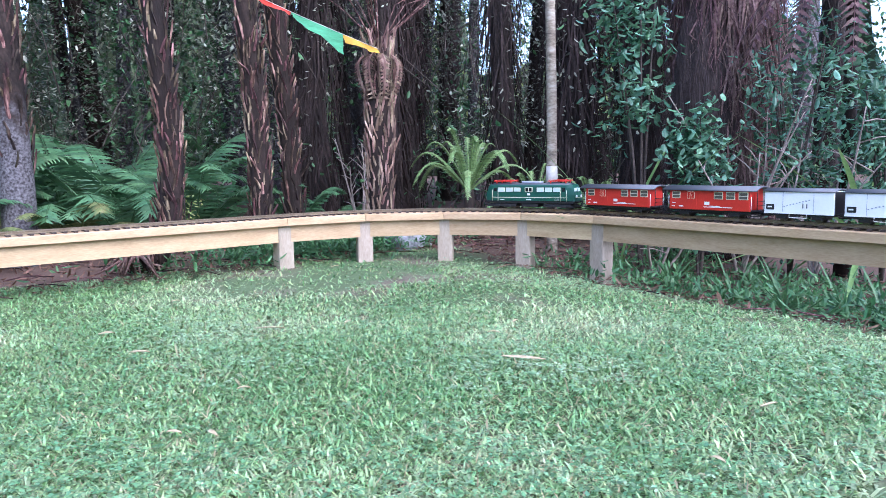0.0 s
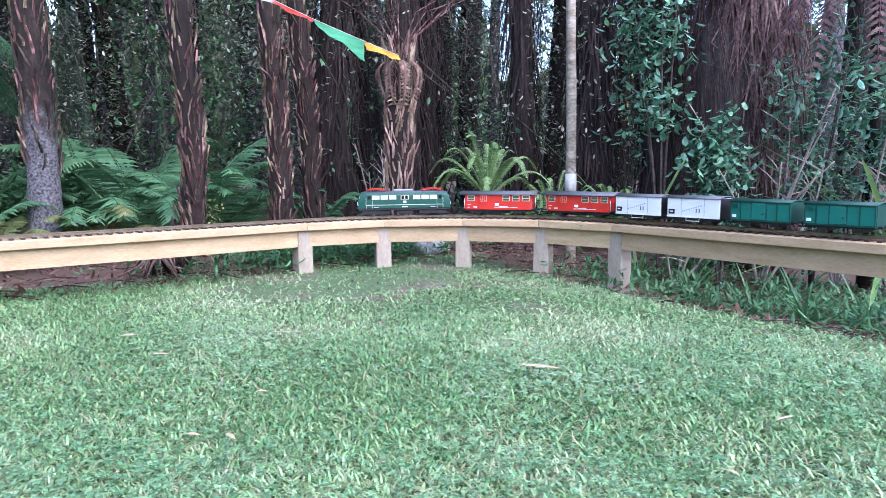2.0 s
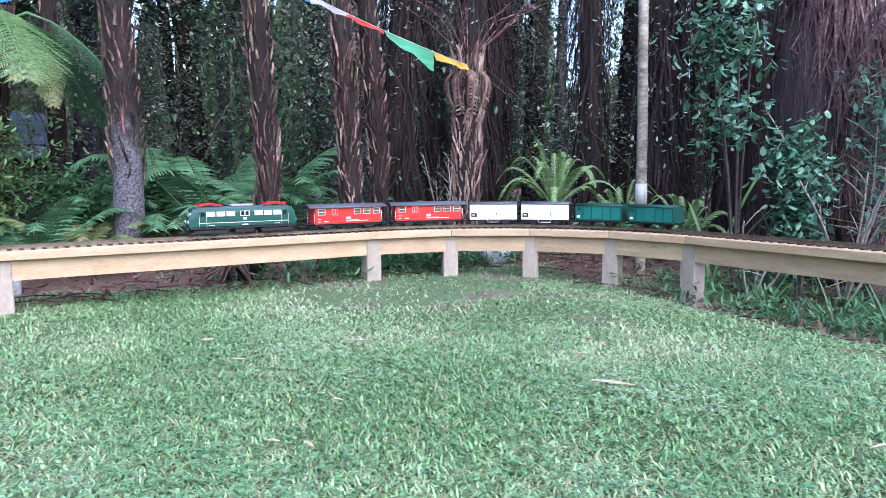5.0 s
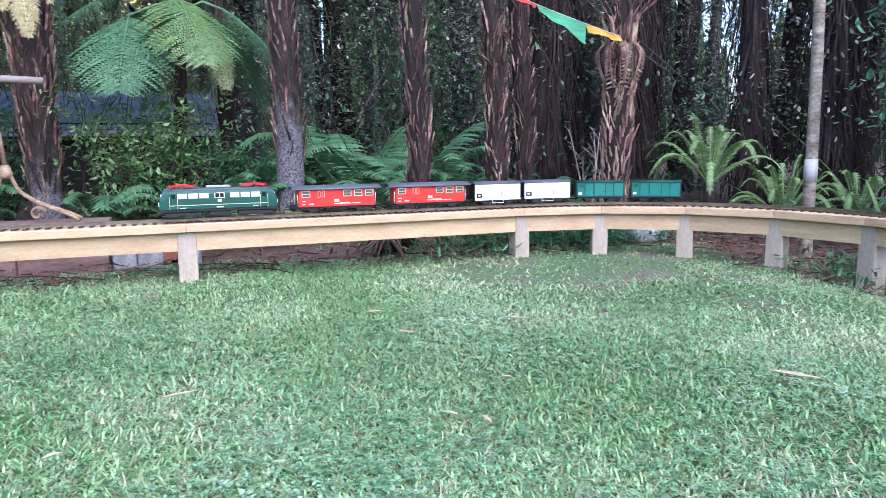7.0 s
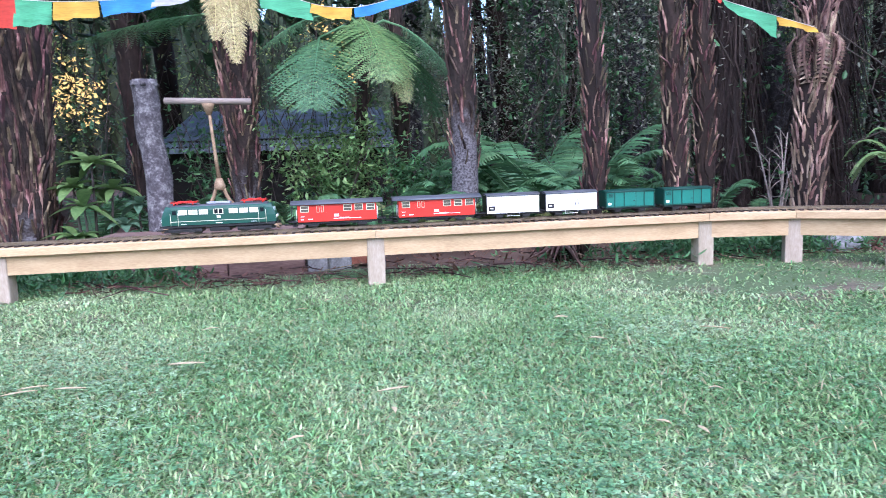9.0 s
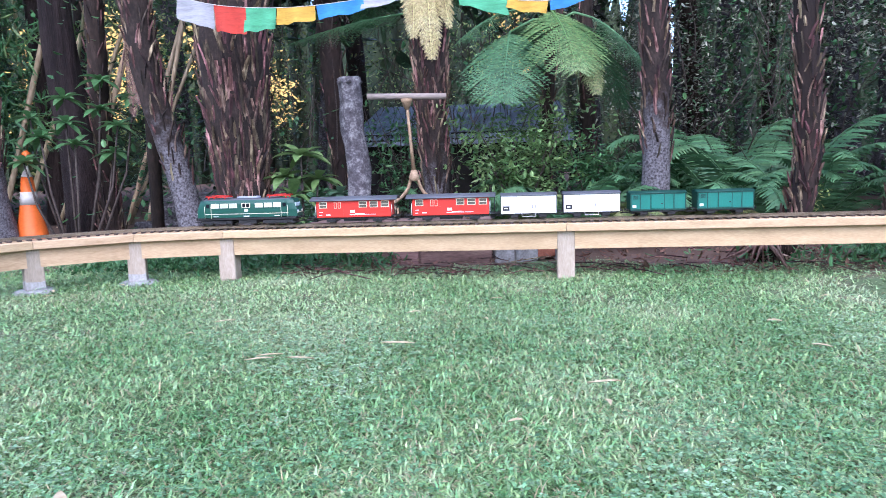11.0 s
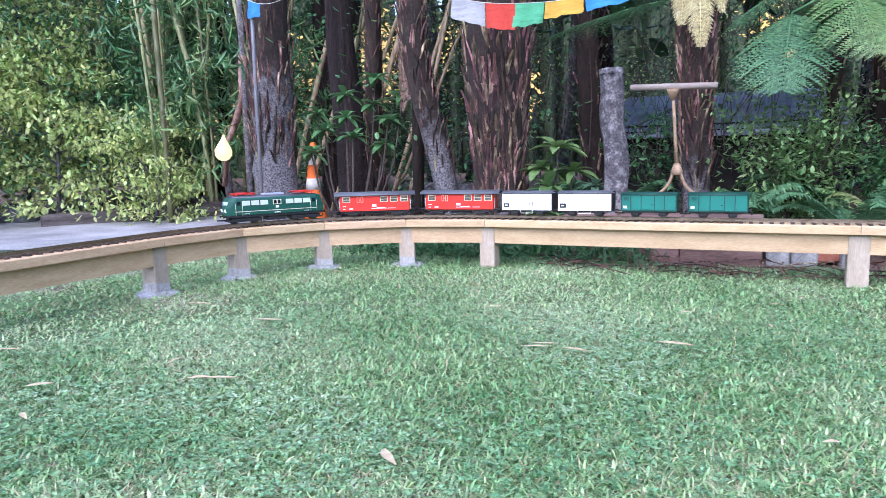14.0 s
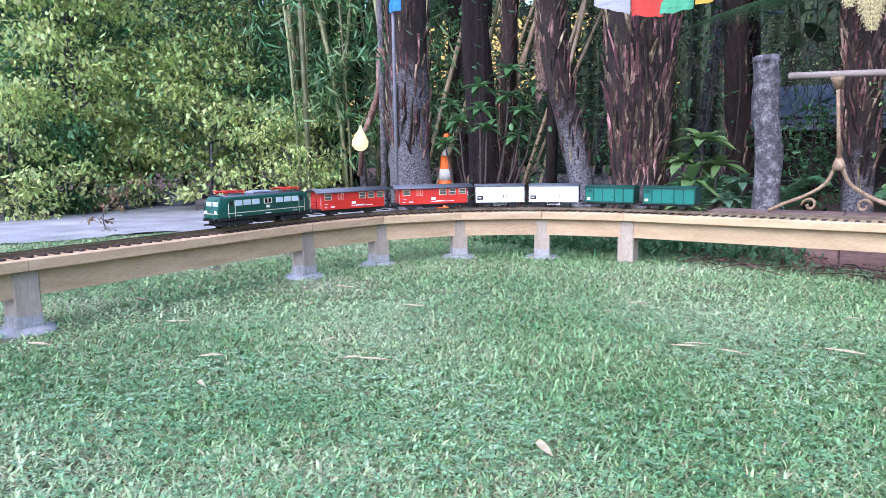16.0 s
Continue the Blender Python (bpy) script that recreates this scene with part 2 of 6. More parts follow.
def cloth(name, c):
    return mat(name, [tuple(v * 0.75 for v in c), c, tuple(min(1, v * 1.25) for v in c)], 0.85, 14, 90, 0.4, 0.006, stretch=(0.4, 0.4, 3))


FLAGS = {"white": cloth("flag_white", (0.25, 0.25, 0.26)), "red": cloth("flag_red", (0.36, 0.035, 0.02)), "green": cloth("flag_green", (0.06, 0.25, 0.125)),
         "yellow": cloth("flag_yellow", (0.40, 0.24, 0.03)), "blue": cloth("flag_blue", (0.03, 0.15, 0.36))}


# ---- mesh tools ----
class Build:
    """Collects points and faces for one mesh."""

    def __init__(self):
        self.v, self.f, self.s = [], [], []

    def add(self, verts, faces, smooth=False):
        o = len(self.v)
        self.v += [tuple(p) for p in verts]
        self.f += [tuple(i + o for i in f) for f in faces]
        self.s += [smooth] * len(faces)
        return self

    def box(self, x0, y0, z0, x1, y1, z1, b=0.0):
        """A box with its edges taken off by b."""
        if b <= 0:
            v = [(x, y, z) for z in (z0, z1) for y in (y0, y1) for x in (x0, x1)]
            return self.add(v, [(0, 2, 3, 1), (4, 5, 7, 6), (0, 1, 5, 4), (2, 6, 7, 3), (0, 4, 6, 2), (1, 3, 7, 5)])
        bm = bmesh.new()
        bmesh.ops.create_cube(bm, size=1)
        bmesh.ops.scale(bm, vec=(x1 - x0, y1 - y0, z1 - z0), verts=bm.verts)
        bmesh.ops.translate(bm, vec=((x0 + x1) / 2, (y0 + y1) / 2, (z0 + z1) / 2), verts=bm.verts)
        bmesh.ops.bevel(bm, geom=list(bm.edges), offset=b, segments=1, affect="EDGES")
        bm.verts.index_update()
        self.add([v.co for v in bm.verts], [[v.index for v in f.verts] for f in bm.faces])
        bm.free()
        return self

    def tube(self, pts, radii, n=8, cap=True, smooth=True, wob=0.0):
        pts = [Vector(p) for p in pts]
        rings = []
        side = None
        for i, p in enumerate(pts):
            d = (pts[min(i + 1, len(pts) - 1)] - pts[max(i - 1, 0)]).normalized()
            if side is None:
                side = d.cross(Vector((0.3, 0.9, 0.1)) if abs(d.y) < 0.8 else Vector((0.9, 0.2, 0.1))).normalized()
            side = (side - d * side.dot(d)).normalized()
            up = d.cross(side)
            r = radii[i] if isinstance(radii, (list, tuple)) else radii
            rings.append([p + (side * math.cos(6.28319 * k / n) + up * math.sin(6.28319 * k / n)) * r * (1 + wob * (random.random() - 0.5)) for k in range(n)])
        v = [q for ring in rings for q in ring]
        f = [(i * n + k, i * n + (k + 1) % n, (i + 1) * n + (k + 1) % n, (i + 1) * n + k) for i in range(len(pts) - 1) for k in range(n)]
        if cap:
            f += [tuple(range(n - 1, -1, -1)), tuple((len(pts) - 1) * n + k for k in range(n))]
        return self.add(v, f, smooth)

    def disc(self, x, y, z, r, w, n=16):
        """A wheel with its axle along y."""
        return self.tube([(x, y - w / 2, z), (x, y + w / 2, z)], r, n, smooth=False)

    def mesh(self, name):
        me = bpy.data.meshes.new(name)
        me.from_pydata(self.v, [], self.f)
        me.polygons.foreach_set("use_smooth", self.s)
        me.update()
        return me


def part(name, b, material, parent=None, label="", at=None):
    me = b.mesh(name) if isinstance(b, Build) else b
    if material and not me.materials:
        me.materials.append(material)
    ob = new(name, me)
    if parent:
        ob.parent = parent
    if at:
        ob.matrix_basis = at
    if label:
        ob["label"] = label
    return ob


def thing(name, label, category, m=None, group="", kind=""):
    ob = tagged(new(name), label, category, group, kind)
    if m:
        ob.matrix_basis = m
    return ob


def leaf_cloud(b, centres, size, per, spread, aspect=0.5, droop=0.3, rng=random):
    """Pointed leaves of four triangles each round the given centres."""
    for c in centres:
        for _ in range(per):
            p = Vector(c) + Vector((rng.gauss(0, 1), rng.gauss(0, 1), rng.gauss(0, 1))) * spread
            a = rng.random() * 6.283
            el = rng.gauss(-droop, 0.5)
            d = Vector((math.cos(a) * math.cos(el), math.sin(a) * math.cos(el), math.sin(el)))
            w = d.cross(Vector((0, 0, 1)))
            if w.length < 1e-3:
                continue
            w.normalize()
            w = (w + Vector((0, 0, rng.gauss(0, 0.4)))).normalized()
            s = size * rng.uniform(0.6, 1.3)
            h = s * aspect * 0.5
            n = d.cross(w) * s * 0.08
            b.add([p, p + d * s * 0.28 + w * h * 0.9 + n, p + d * s * 0.68 + w * h * 0.85 + n, p + d * s, p + d * s * 0.68 - w * h * 0.85 + n, p + d * s * 0.28 - w * h * 0.9 + n], [(0, 1, 2, 3), (0, 3, 4, 5)])


# ---- ground ----
def height(x, y):
    h = 0.012 * math.sin(1.3 * x + 0.4) * math.cos(1.1 * y) + 0.006 * math.sin(4 * x + 2 * y)
    if x > 2.2:
        h -= 0.16 * min(1, ((x - 2.2) / 1.2)) ** 1.5 * max(0.0, min(1, (3.3 - y) / 1.4))
    if y > 3.5:
        h += 0.03 * min(6, y - 3.5)
    if y < 3.6:
        h += 0.02 * max(0, min(1, (-x - 1.5) / 1.5))
    return h


def axis(lo, hi, step, far):
    a = list(np.arange(lo, hi + 1e-6, step))
    d, x = step, hi
    while x < far:
        d *= 1.5
        x += d
        a.append(x)
        a.insert(0, lo - (x - hi))
    return a


def ground_material():
    m = mat("ground", [(0.07, 0.06, 0.04), (0.13, 0.105, 0.075), (0.21, 0.175, 0.13)], 0.95, 6, 70, 0.8, 0.02)
    nt = m.node_tree
    b = nt.nodes["Principled BSDF"]
    soil = b.inputs["Base Color"].links[0].from_socket
    geo = nt.nodes.new("ShaderNodeNewGeometry")
    n = nt.nodes.new("ShaderNodeTexNoise")
    n.inputs["Scale"].default_value = 2.2
    nt.links.new(geo.outputs["Position"], n.inputs["Vector"])
    r = nt.nodes.new("ShaderNodeValToRGB")
    r.color_ramp.elements[0].position, r.color_ramp.elements[1].position = 0.50, 0.66
    nt.links.new(n.outputs[0], r.inputs[0])
    mx = nt.nodes.new("ShaderNodeMixRGB")
    mx.inputs[1].default_value = (0.075, 0.115, 0.048, 1)
    nt.links.new(r.outputs[0], mx.inputs[0])
    nt.links.new(soil, mx.inputs[2])
    # bare leaf litter beyond the track
    sep = nt.nodes.new("ShaderNodeSeparateXYZ")
    nt.links.new(geo.outputs["Position"], sep.inputs[0])
    ad = nt.nodes.new("ShaderNodeMath")
    ad.operation = "MULTIPLY_ADD"
    ad.inputs[1].default_value = 1.6
    nt.links.new(n.outputs[0], ad.inputs[0])
    nt.links.new(sep.outputs[1], ad.inputs[2])
    mr = nt.nodes.new("ShaderNodeMapRange")
    mr.inputs[1].default_value, mr.inputs[2].default_value = 4.3, 4.7
    nt.links.new(ad.outputs[0], mr.inputs[0])
    ax = nt.nodes.new("ShaderNodeMath")
    ax.operation = "MULTIPLY_ADD"
    ax.inputs[1].default_value = 0.9
    nt.links.new(n.outputs[0], ax.inputs[0])
    nt.links.new(sep.outputs[0], ax.inputs[2])
    mr2 = nt.nodes.new("ShaderNodeMapRange")
    mr2.inputs[1].default_value, mr2.inputs[2].default_value = 3.2, 3.6
    nt.links.new(ax.outputs[0], mr2.inputs[0])
    mxm = nt.nodes.new("ShaderNodeMath")
    mxm.operation = "MAXIMUM"
    nt.links.new(mr.outputs[0], mxm.inputs[0])
    nt.links.new(mr2.outputs[0], mxm.inputs[1])
    m2 = nt.nodes.new("ShaderNodeMixRGB")
    m2.inputs[2].default_value = (0.10, 0.062, 0.046, 1)
    nt.links.new(mxm.outputs[0], m2.inputs[0])
    nt.links.new(mx.outputs[0], m2.inputs[1])
    nt.links.new(m2.outputs[0], b.inputs["Base Color"])
    return m


def make_ground():
    xs, ys = axis(-7, 7, 0.1, 400), axis(-1.5, 9, 0.1, 400)
    b = Build()
    w = len(xs)
    b.add([(x, y, height(x, y)) for y in ys for x in xs], [(j * w + i, j * w + i + 1, (j + 1) * w + i + 1, (j + 1) * w + i) for j in range(len(ys) - 1) for i in range(w - 1)], True)
    tagged(part("ground", b, ground_material()), "mown lawn with clover and bare earth under trees", "ground", kind="structure")


make_ground()

# ---- raised track ----
X0, RF, YF = 1.83, 1.216, 3.38
YC = YF - RF
RC = RF + 0.045
QUARTER = math.pi / 2 * RC
RAILTOP, DECK = 0.312, 0.290
SIDE = 1.83
SIDE_LEFT = 1.36


def track(s, off=0.0):
    """Place and heading at s metres along the line; off is towards the lawn."""
    r = RC - off
    if s < -QUARTER:
        return X0 + r, YC + s + QUARTER, math.pi / 2
    if s < 0:
        a = -s / RC
        return X0 + r * math.sin(a), YC + r * math.cos(a), math.pi - a
    if s < 2 * X0:
        return X0 - s, YC + r, math.pi
    s -= 2 * X0
    if s < QUARTER:
        a = s / RC
        return -X0 - r * math.sin(a), YC + r * math.cos(a), math.pi + a
    return -X0 - r, YC - (s - QUARTER), 1.5 * math.pi


def joint(k, sgn, r):
    """Corner k (0 to 4) of a bend, or beyond it along the side, at the radius r."""
    if k <= 4:
        a = radians(22.5 * k)
        return sgn * (X0 + r * math.sin(a)), YC + r * math.cos(a)
    return sgn * (X0 + r), YC - (SIDE if sgn > 0 else SIDE_LEFT) * (k - 4)


def make_trestle():
    bed = thing("raised_track_bed", "pale timber trestle carrying the garden railway over the lawn", "trestle")
    corners = [("r", k) for k in range(7, -1, -1)] + [("q", 0)] + [("p", k) for k in range(0, 7)]

    def at(c, r):
        if c[0] == "q":
            return 0.0, YC + r
        return joint(c[1], 1 if c[0] == "p" else -1, r)

    for c0, c1 in zip(corners, corners[1:]):
        for nm, r0, r1, z0, z1, m in (("deck_board", RF - 0.028, RF + 0.118, DECK - 0.04, DECK, M_TIMBER), ("beam", RF + 0.006, RF + 0.046, 0.155, DECK - 0.041, M_TIMBER)):
            a, b_, c, d = (Vector((*at(c0, r0), 0)), Vector((*at(c1, r0), 0)), Vector((*at(c1, r1), 0)), Vector((*at(c0, r1), 0)))
            gap = 0.0012
            u = (b_ - a).normalized() * gap
            a, d, b_, c = a + u, d + u, b_ - u, c - u
            o = (a + b_) / 2
            e = 0.004
            inw = (d - a).normalized() * e
            q = [p - o for p in (a, b_, c, d)]
            v = [p + Vector((0, 0, z0)) for p in q] + [p + Vector((0, 0, z1 - e)) for p in q]
            v += [q[0] + inw + Vector((0, 0, z1)), q[1] + inw + Vector((0, 0, z1)), q[2] - inw + Vector((0, 0, z1)), q[3] - inw + Vector((0, 0, z1))]
            bb = Build().add(v, [(3, 2, 1, 0), (0, 1, 5, 4), (1, 2, 6, 5), (2, 3, 7, 6), (3, 0, 4, 7), (4, 5, 9, 8), (5, 6, 10, 9), (6, 7, 11, 10), (7, 4, 8, 11), (8, 9, 10, 11)])
            part(nm, bb, m, bed, at=Matrix.Translation(o))
    post = Build().box(-0.045, 0, -0.25, 0.045, 0.09, DECK - 0.042, 0.004).mesh("post")
    foot = Build()
    n = 12
    ring = [[(r * math.cos(6.283 * k / n) * random.uniform(0.9, 1.1), r * math.sin(6.283 * k / n) * random.uniform(0.9, 1.1) + 0.045, z) for k in range(n)] for r, z in ((0.115, -0.06), (0.105, 0.006), (0.075, 0.018), (0.02, 0.02))]
    foot.add([p for g in ring for p in g], [(i * n + k, i * n + (k + 1) % n, (i + 1) * n + (k + 1) % n, (i + 1) * n + k) for i in range(3) for k in range(n)], True)
    foot = foot.mesh("footing")
    sleeve = Build().box(-0.0465, -0.0015, -0.05, 0.0465, 0.0915, 0.075, 0.004)
    for i, (px, py, pz) in enumerate(sleeve.v):
        if pz > 0.05:
            sleeve.v[i] = (px, py, pz - 0.035 * ((i * 7) % 5) / 4)
    sleeve = sleeve.mesh("cement_collar")
    for c in corners:
        x, y = at(c, RF)
        turn = 0 if c[0] == "q" else -(22.5 * min(c[1], 4)) * (1 if c[0] == "p" else -1)
        m = pose(x, y, height(x, y) * 0, 0, 0, turn)
        part("post", post, M_POST, bed, at=m)
        if c[0] == "r" and 0 < c[1] < 7:
            part("cement_collar", sleeve, M_COLLAR, bed, "pale cement splash on the post's foot", at=pose(x, y, height(x, y), 0, 0, turn))
            part("footing", foot, M_CONCRETE, bed, "rough concrete footing", at=pose(x, y, height(x, y), 0, 0, turn))
    return bed


def make_rails():
    line = thing("railway_track", "garden railway track with brass rails on brown sleepers", "track")
    for off in (-0.0225, 0.0225):
        b = Build()
        prof = [(-0.004, 0.009), (-0.004, 0.011), (-0.0015, 0.012), (-0.0015, 0.018), (-0.003, 0.019), (-0.003, 0.022), (0.003, 0.022), (0.003, 0.019), (0.0015, 0.018), (0.0015, 0.012), (0.004, 0.011), (0.004, 0.009)]
        ss = list(np.arange(-5.4, 9.3, 0.06))
        k = len(prof)
        v = []
        for s in ss:
            for o, z in prof:
                x, y, _ = track(s, off + o)
                v.append((x, y, DECK + z))
        b.add(v, [(i * k + j, (i + 1) * k + j, (i + 1) * k + (j + 1) % k, i * k + (j + 1) % k) for i in range(len(ss) - 1) for j in range(k)])
        part("rail", b, M_RAIL, line)
    sl = Build().box(-0.009, -0.045, 0.0005, 0.009, 0.045, 0.009, 0.0015).mesh("sleeper")
    s = -4.9
    while s < 8.3:
        x, y, h = track(s)
        part("sleeper", sl, M_SLEEPER, line, at=pose(x, y, DECK, 0, 0, math.degrees(h)))
        s += 0.0455


make_trestle()
make_rails()

# ---- train ----
def wheelset(parent, x, r, w=0.046):
    b = Build()
    for y in (-w / 2, w / 2):
        b.disc(x, y, r, r, 0.008, 18)
        b.disc(x, y * 0.86, r, r * 1.12, 0.002, 18)
    b.tube([(x, -w / 2, r), (x, w / 2, r)], 0.004, 6)
    part("wheelset", b, M_STEEL, parent)


def roof_shell(l, w, z, rise, t=0.004, n=8):
    """An arched roof along x with thickness and closed ends."""
    b = Build()
    k = n + 1
    v = []
    for x in (-l / 2, l / 2):
        for zz in (0, -t):
            for i in range(k):
                u = -1 + 2 * i / n
                v.append((x, u * w / 2, z + rise * (1 - u * u) + zz))
    f = []
    for i in range(n):
        f += [(i, i + 1, 2 * k + i + 1, 2 * k + i), (k + i + 1, k + i, 3 * k + i, 3 * k + i + 1), (i + 1, i, k + i, k + i + 1), (2 * k + i, 2 * k + i + 1, 3 * k + i + 1, 3 * k + i)]
    f += [(0, 2 * k, 3 * k, k), (n, k + n, 3 * k + n, 2 * k + n)]
    return b.add(v, f, True)


def buffers(parent, x, z=0.042):
    for sx in (-1, 1):
        for y in (-0.034, 0.034):
            b = Build().tube([(sx * x, y, z), (sx * (x + 0.012), y, z)], 0.004, 8).tube([(sx * (x + 0.012), y, z), (sx * (x + 0.015), y, z)], 0.008, 10)
            part("buffer", b, M_BLACK, parent)
        part("coupling", Build().box(sx * x - 0.01, -0.006, 0.018, sx * x + 0.03 * sx + 0.01, 0.006, 0.025, 0.001), M_BLACK, parent)


def make_loco():
    """Forward is +x, the origin on the rails under the middle."""
    o = thing("electric_locomotive", "dark green model electric locomotive with red pantographs on the rails", "locomotive")
    L, W = 0.555, 0.118
    b = Build()
    # body: tapered cab ends, tumblehome sides
    xs = [-L / 2, -L / 2 + 0.012, -L / 2 + 0.05, L / 2 - 0.05, L / 2 - 0.012, L / 2]
    prof = [(0.048, 1.0), (0.085, 1.0), (0.120, 0.985), (0.134, 0.94), (0.141, 0.80)]
    v = []
    for x in xs:
        e = abs(x) - (L / 2 - 0.05)
        for z, wf in prof:
            k = 1 - 0.16 * max(0, e / 0.05) ** 1.5
            lean = (0.022 * max(0, (z - 0.085) / 0.056) if abs(x) > L / 2 - 0.03 else 0) * (1 if x > 0 else -1)
            v.append((x - lean, -W / 2 * wf * k, z))
        for z, wf in reversed(prof):
            k = 1 - 0.16 * max(0, e / 0.05) ** 1.5
            lean = (0.022 * max(0, (z - 0.085) / 0.056) if abs(x) > L / 2 - 0.03 else 0) * (1 if x > 0 else -1)
            v.append((x - lean, W / 2 * wf * k, z))
    n = len(prof) * 2
    f = [(i * n + j, (i + 1) * n + j, (i + 1) * n + (j + 1) % n, i * n + (j + 1) % n) for i in range(len(xs) - 1) for j in range(n)]
    f += [tuple(range(n)), tuple((len(xs) - 1) * n + j for j in range(n - 1, -1, -1))]
    b.add(v, f)
    part("body", b, M_GREEN, o)
    part("roof", roof_shell(L - 0.075, W * 0.83, 0.1405, 0.008), M_GREYROOF, o, "dark grey roof")
    part("roof_hatch", Build().box(-0.055, -0.028, 0.147, 0.06, 0.028, 0.158, 0.003), M_LIGHTGREY, o, "pale grey roof hatch")
    for x in (-0.13, 0.13):
        part("roof_equipment", Build().box(x * 1.0 - 0.03, -0.02, 0.147, x + 0.03, 0.02, 0.153, 0.002), M_GREYROOF, o)
    part("underframe", Build().box(-L / 2 + 0.004, -W / 2 + 0.004, 0.034, L / 2 - 0.004, W / 2 - 0.004, 0.0475, 0.002).box(-0.05, -0.05, 0.012, 0.05, 0.05, 0.034, 0.003), M_BLACK, o, "black underframe")
    for sy in (-1, 1):
        y = sy * (W / 2 + 0.0006)
        part("stripe", Build().box(-L / 2 + 0.045, min(y, y + sy * 0.0012), 0.0655, L / 2 - 0.045, max(y, y + sy * 0.0012), 0.0685), M_CREAM, o, "cream waist line")
        for x in (-0.172, -0.122, -0.072, 0.072, 0.122, 0.172):
            fr = part("window", Build().box(x - 0.0215, min(y, y + sy * 0.001), 0.099, x + 0.0215, max(y, y + sy * 0.001), 0.1235, 0.0), M_CREAM, o, "cream-framed window")
            part("pane", Build().box(x - 0.0195, min(y, y + sy * 0.0018), 0.101, x + 0.0195, max(y, y + sy * 0.0018), 0.1215), M_SKYPANE, fr, "pale pane with sky reflection in its colour")
        fr = part("grille", Build().box(-0.024, min(y, y + sy * 0.001), 0.098, 0.024, max(y, y + sy * 0.001), 0.1245), M_CREAM, o, "twin round-topped grille")
        for x in (-0.011, 0.011):
            part("opening", Build().box(x - 0.0085, min(y, y + sy * 0.002), 0.101, x + 0.0085, max(y, y + sy * 0.002), 0.122, 0.0006), M_WINDARK, fr)
        part("emblem", Build().box(-0.009, min(y, y + sy * 0.0014), 0.079, 0.009, max(y, y + sy * 0.0014), 0.091), M_MARK, o, "small pale emblem")
        part("number_bar", Build().box(-0.016, min(y, y + sy * 0.0014), 0.052, 0.016, max(y, y + sy * 0.0014), 0.0565), M_MARK, o)
        for x in (-0.17, 0.17):
            part("lettering_bar", Build().box(x - 0.014, min(y, y + sy * 0.0012), 0.053, x + 0.014, max(y, y + sy * 0.0012), 0.0555), M_MARK, o)
        for x in (-0.212, 0.212):
            d = part("cab_door", Build().box(x - 0.014, min(y, y + sy * 0.001), 0.05, x + 0.014, max(y, y + sy * 0.001), 0.126), M_GREEN, o)
            part("door_pane", Build().box(x - 0.009, min(y, y + sy * 0.002), 0.101, x + 0.009, max(y, y + sy * 0.002), 0.121), M_WINDARK, d)
            for dx in (-0.018, 0.018):
                part("handrail", Build().tube([(x + dx, y + sy * 0.004, 0.045), (x + dx, y + sy * 0.004, 0.11)], 0.0011, 6), M_CREAM, d, "pale handrail")
    for sx in (-1, 1):
        for y in (-0.022, 0.022):
            x = sx * (L / 2 - 0.0135)
            part("windscreen", Build().box(x - 0.006, y - 0.017, 0.1, x + 0.006, y + 0.017, 0.12, 0.001), M_SKYPANE, o, at=pose(0, 0, 0))
        for y in (-0.034, 0.034):
            part("headlight", Build().tube([(sx * (L / 2 - 0.002), y, 0.074), (sx * (L / 2 + 0.004), y, 0.074)], 0.007, 12), M_MARK, o, "round pale headlight")
        part("front_line", Build().box(sx * L / 2 - 0.002, -0.05, 0.0655, sx * L / 2 + 0.0014, 0.05, 0.0685), M_CREAM, o)
        bg = part("bogie", Build().box(sx * 0.17 - 0.085, -0.052, 0.012, sx * 0.17 + 0.085, 0.052, 0.031, 0.003).box(sx * 0.17 - 0.055, -0.056, 0.010, sx * 0.17 - 0.02, 0.056, 0.026, 0.002).box(sx * 0.17 + 0.02, -0.056, 0.010, sx * 0.17 + 0.055, 0.056, 0.026, 0.002), M_BLACK, o, "black bogie")
        for dx in (-0.056, 0.056):
            wheelset(bg, sx * 0.17 + dx, 0.021)
        p = part("pantograph", Build().box(sx * 0.17 - 0.006, -0.036, 0.1562, sx * 0.17 + 0.006, 0.036, 0.1592), M_PANTO, o, "red folded pantograph")
        for y in (-0.034, 0.034):
            part("base_bar", Build().box(sx * 0.17 - 0.062, y - 0.002, 0.156, sx * 0.17 + 0.062, y + 0.002, 0.1595), M_PANTO, p)
        for y in (-0.03, 0.03):
            for a, c in ((-0.055, 0.03), (0.055, -0.03)):
                part("arm", Build().tube([(sx * 0.17 + a, y, 0.159), (sx * 0.17 + c, y * 0.7, 0.166)], 0.0018, 5), M_PANTO, p)
        for a in (-0.055, 0.0, 0.055):
            part("cross_bar", Build().tube([(sx * 0.17 + a, -0.045, 0.164), (sx * 0.17 + a, 0.045, 0.164)], 0.002, 5), M_PANTO, p)
        for a in (-0.045, 0.045):
            for y in (-0.034, 0.034):
                part("insulator", Build().tube([(sx * 0.17 + a, y, 0.146), (sx * 0.17 + a, y, 0.157)], 0.004, 8), M_PANTO, p)
        part("step", Build().box(sx * 0.255 - 0.012, -0.054, 0.012, sx * 0.255 + 0.012, 0.054, 0.02, 0.001), M_BLACK, o)
    buffers(o, L / 2 - 0.002)
    return o


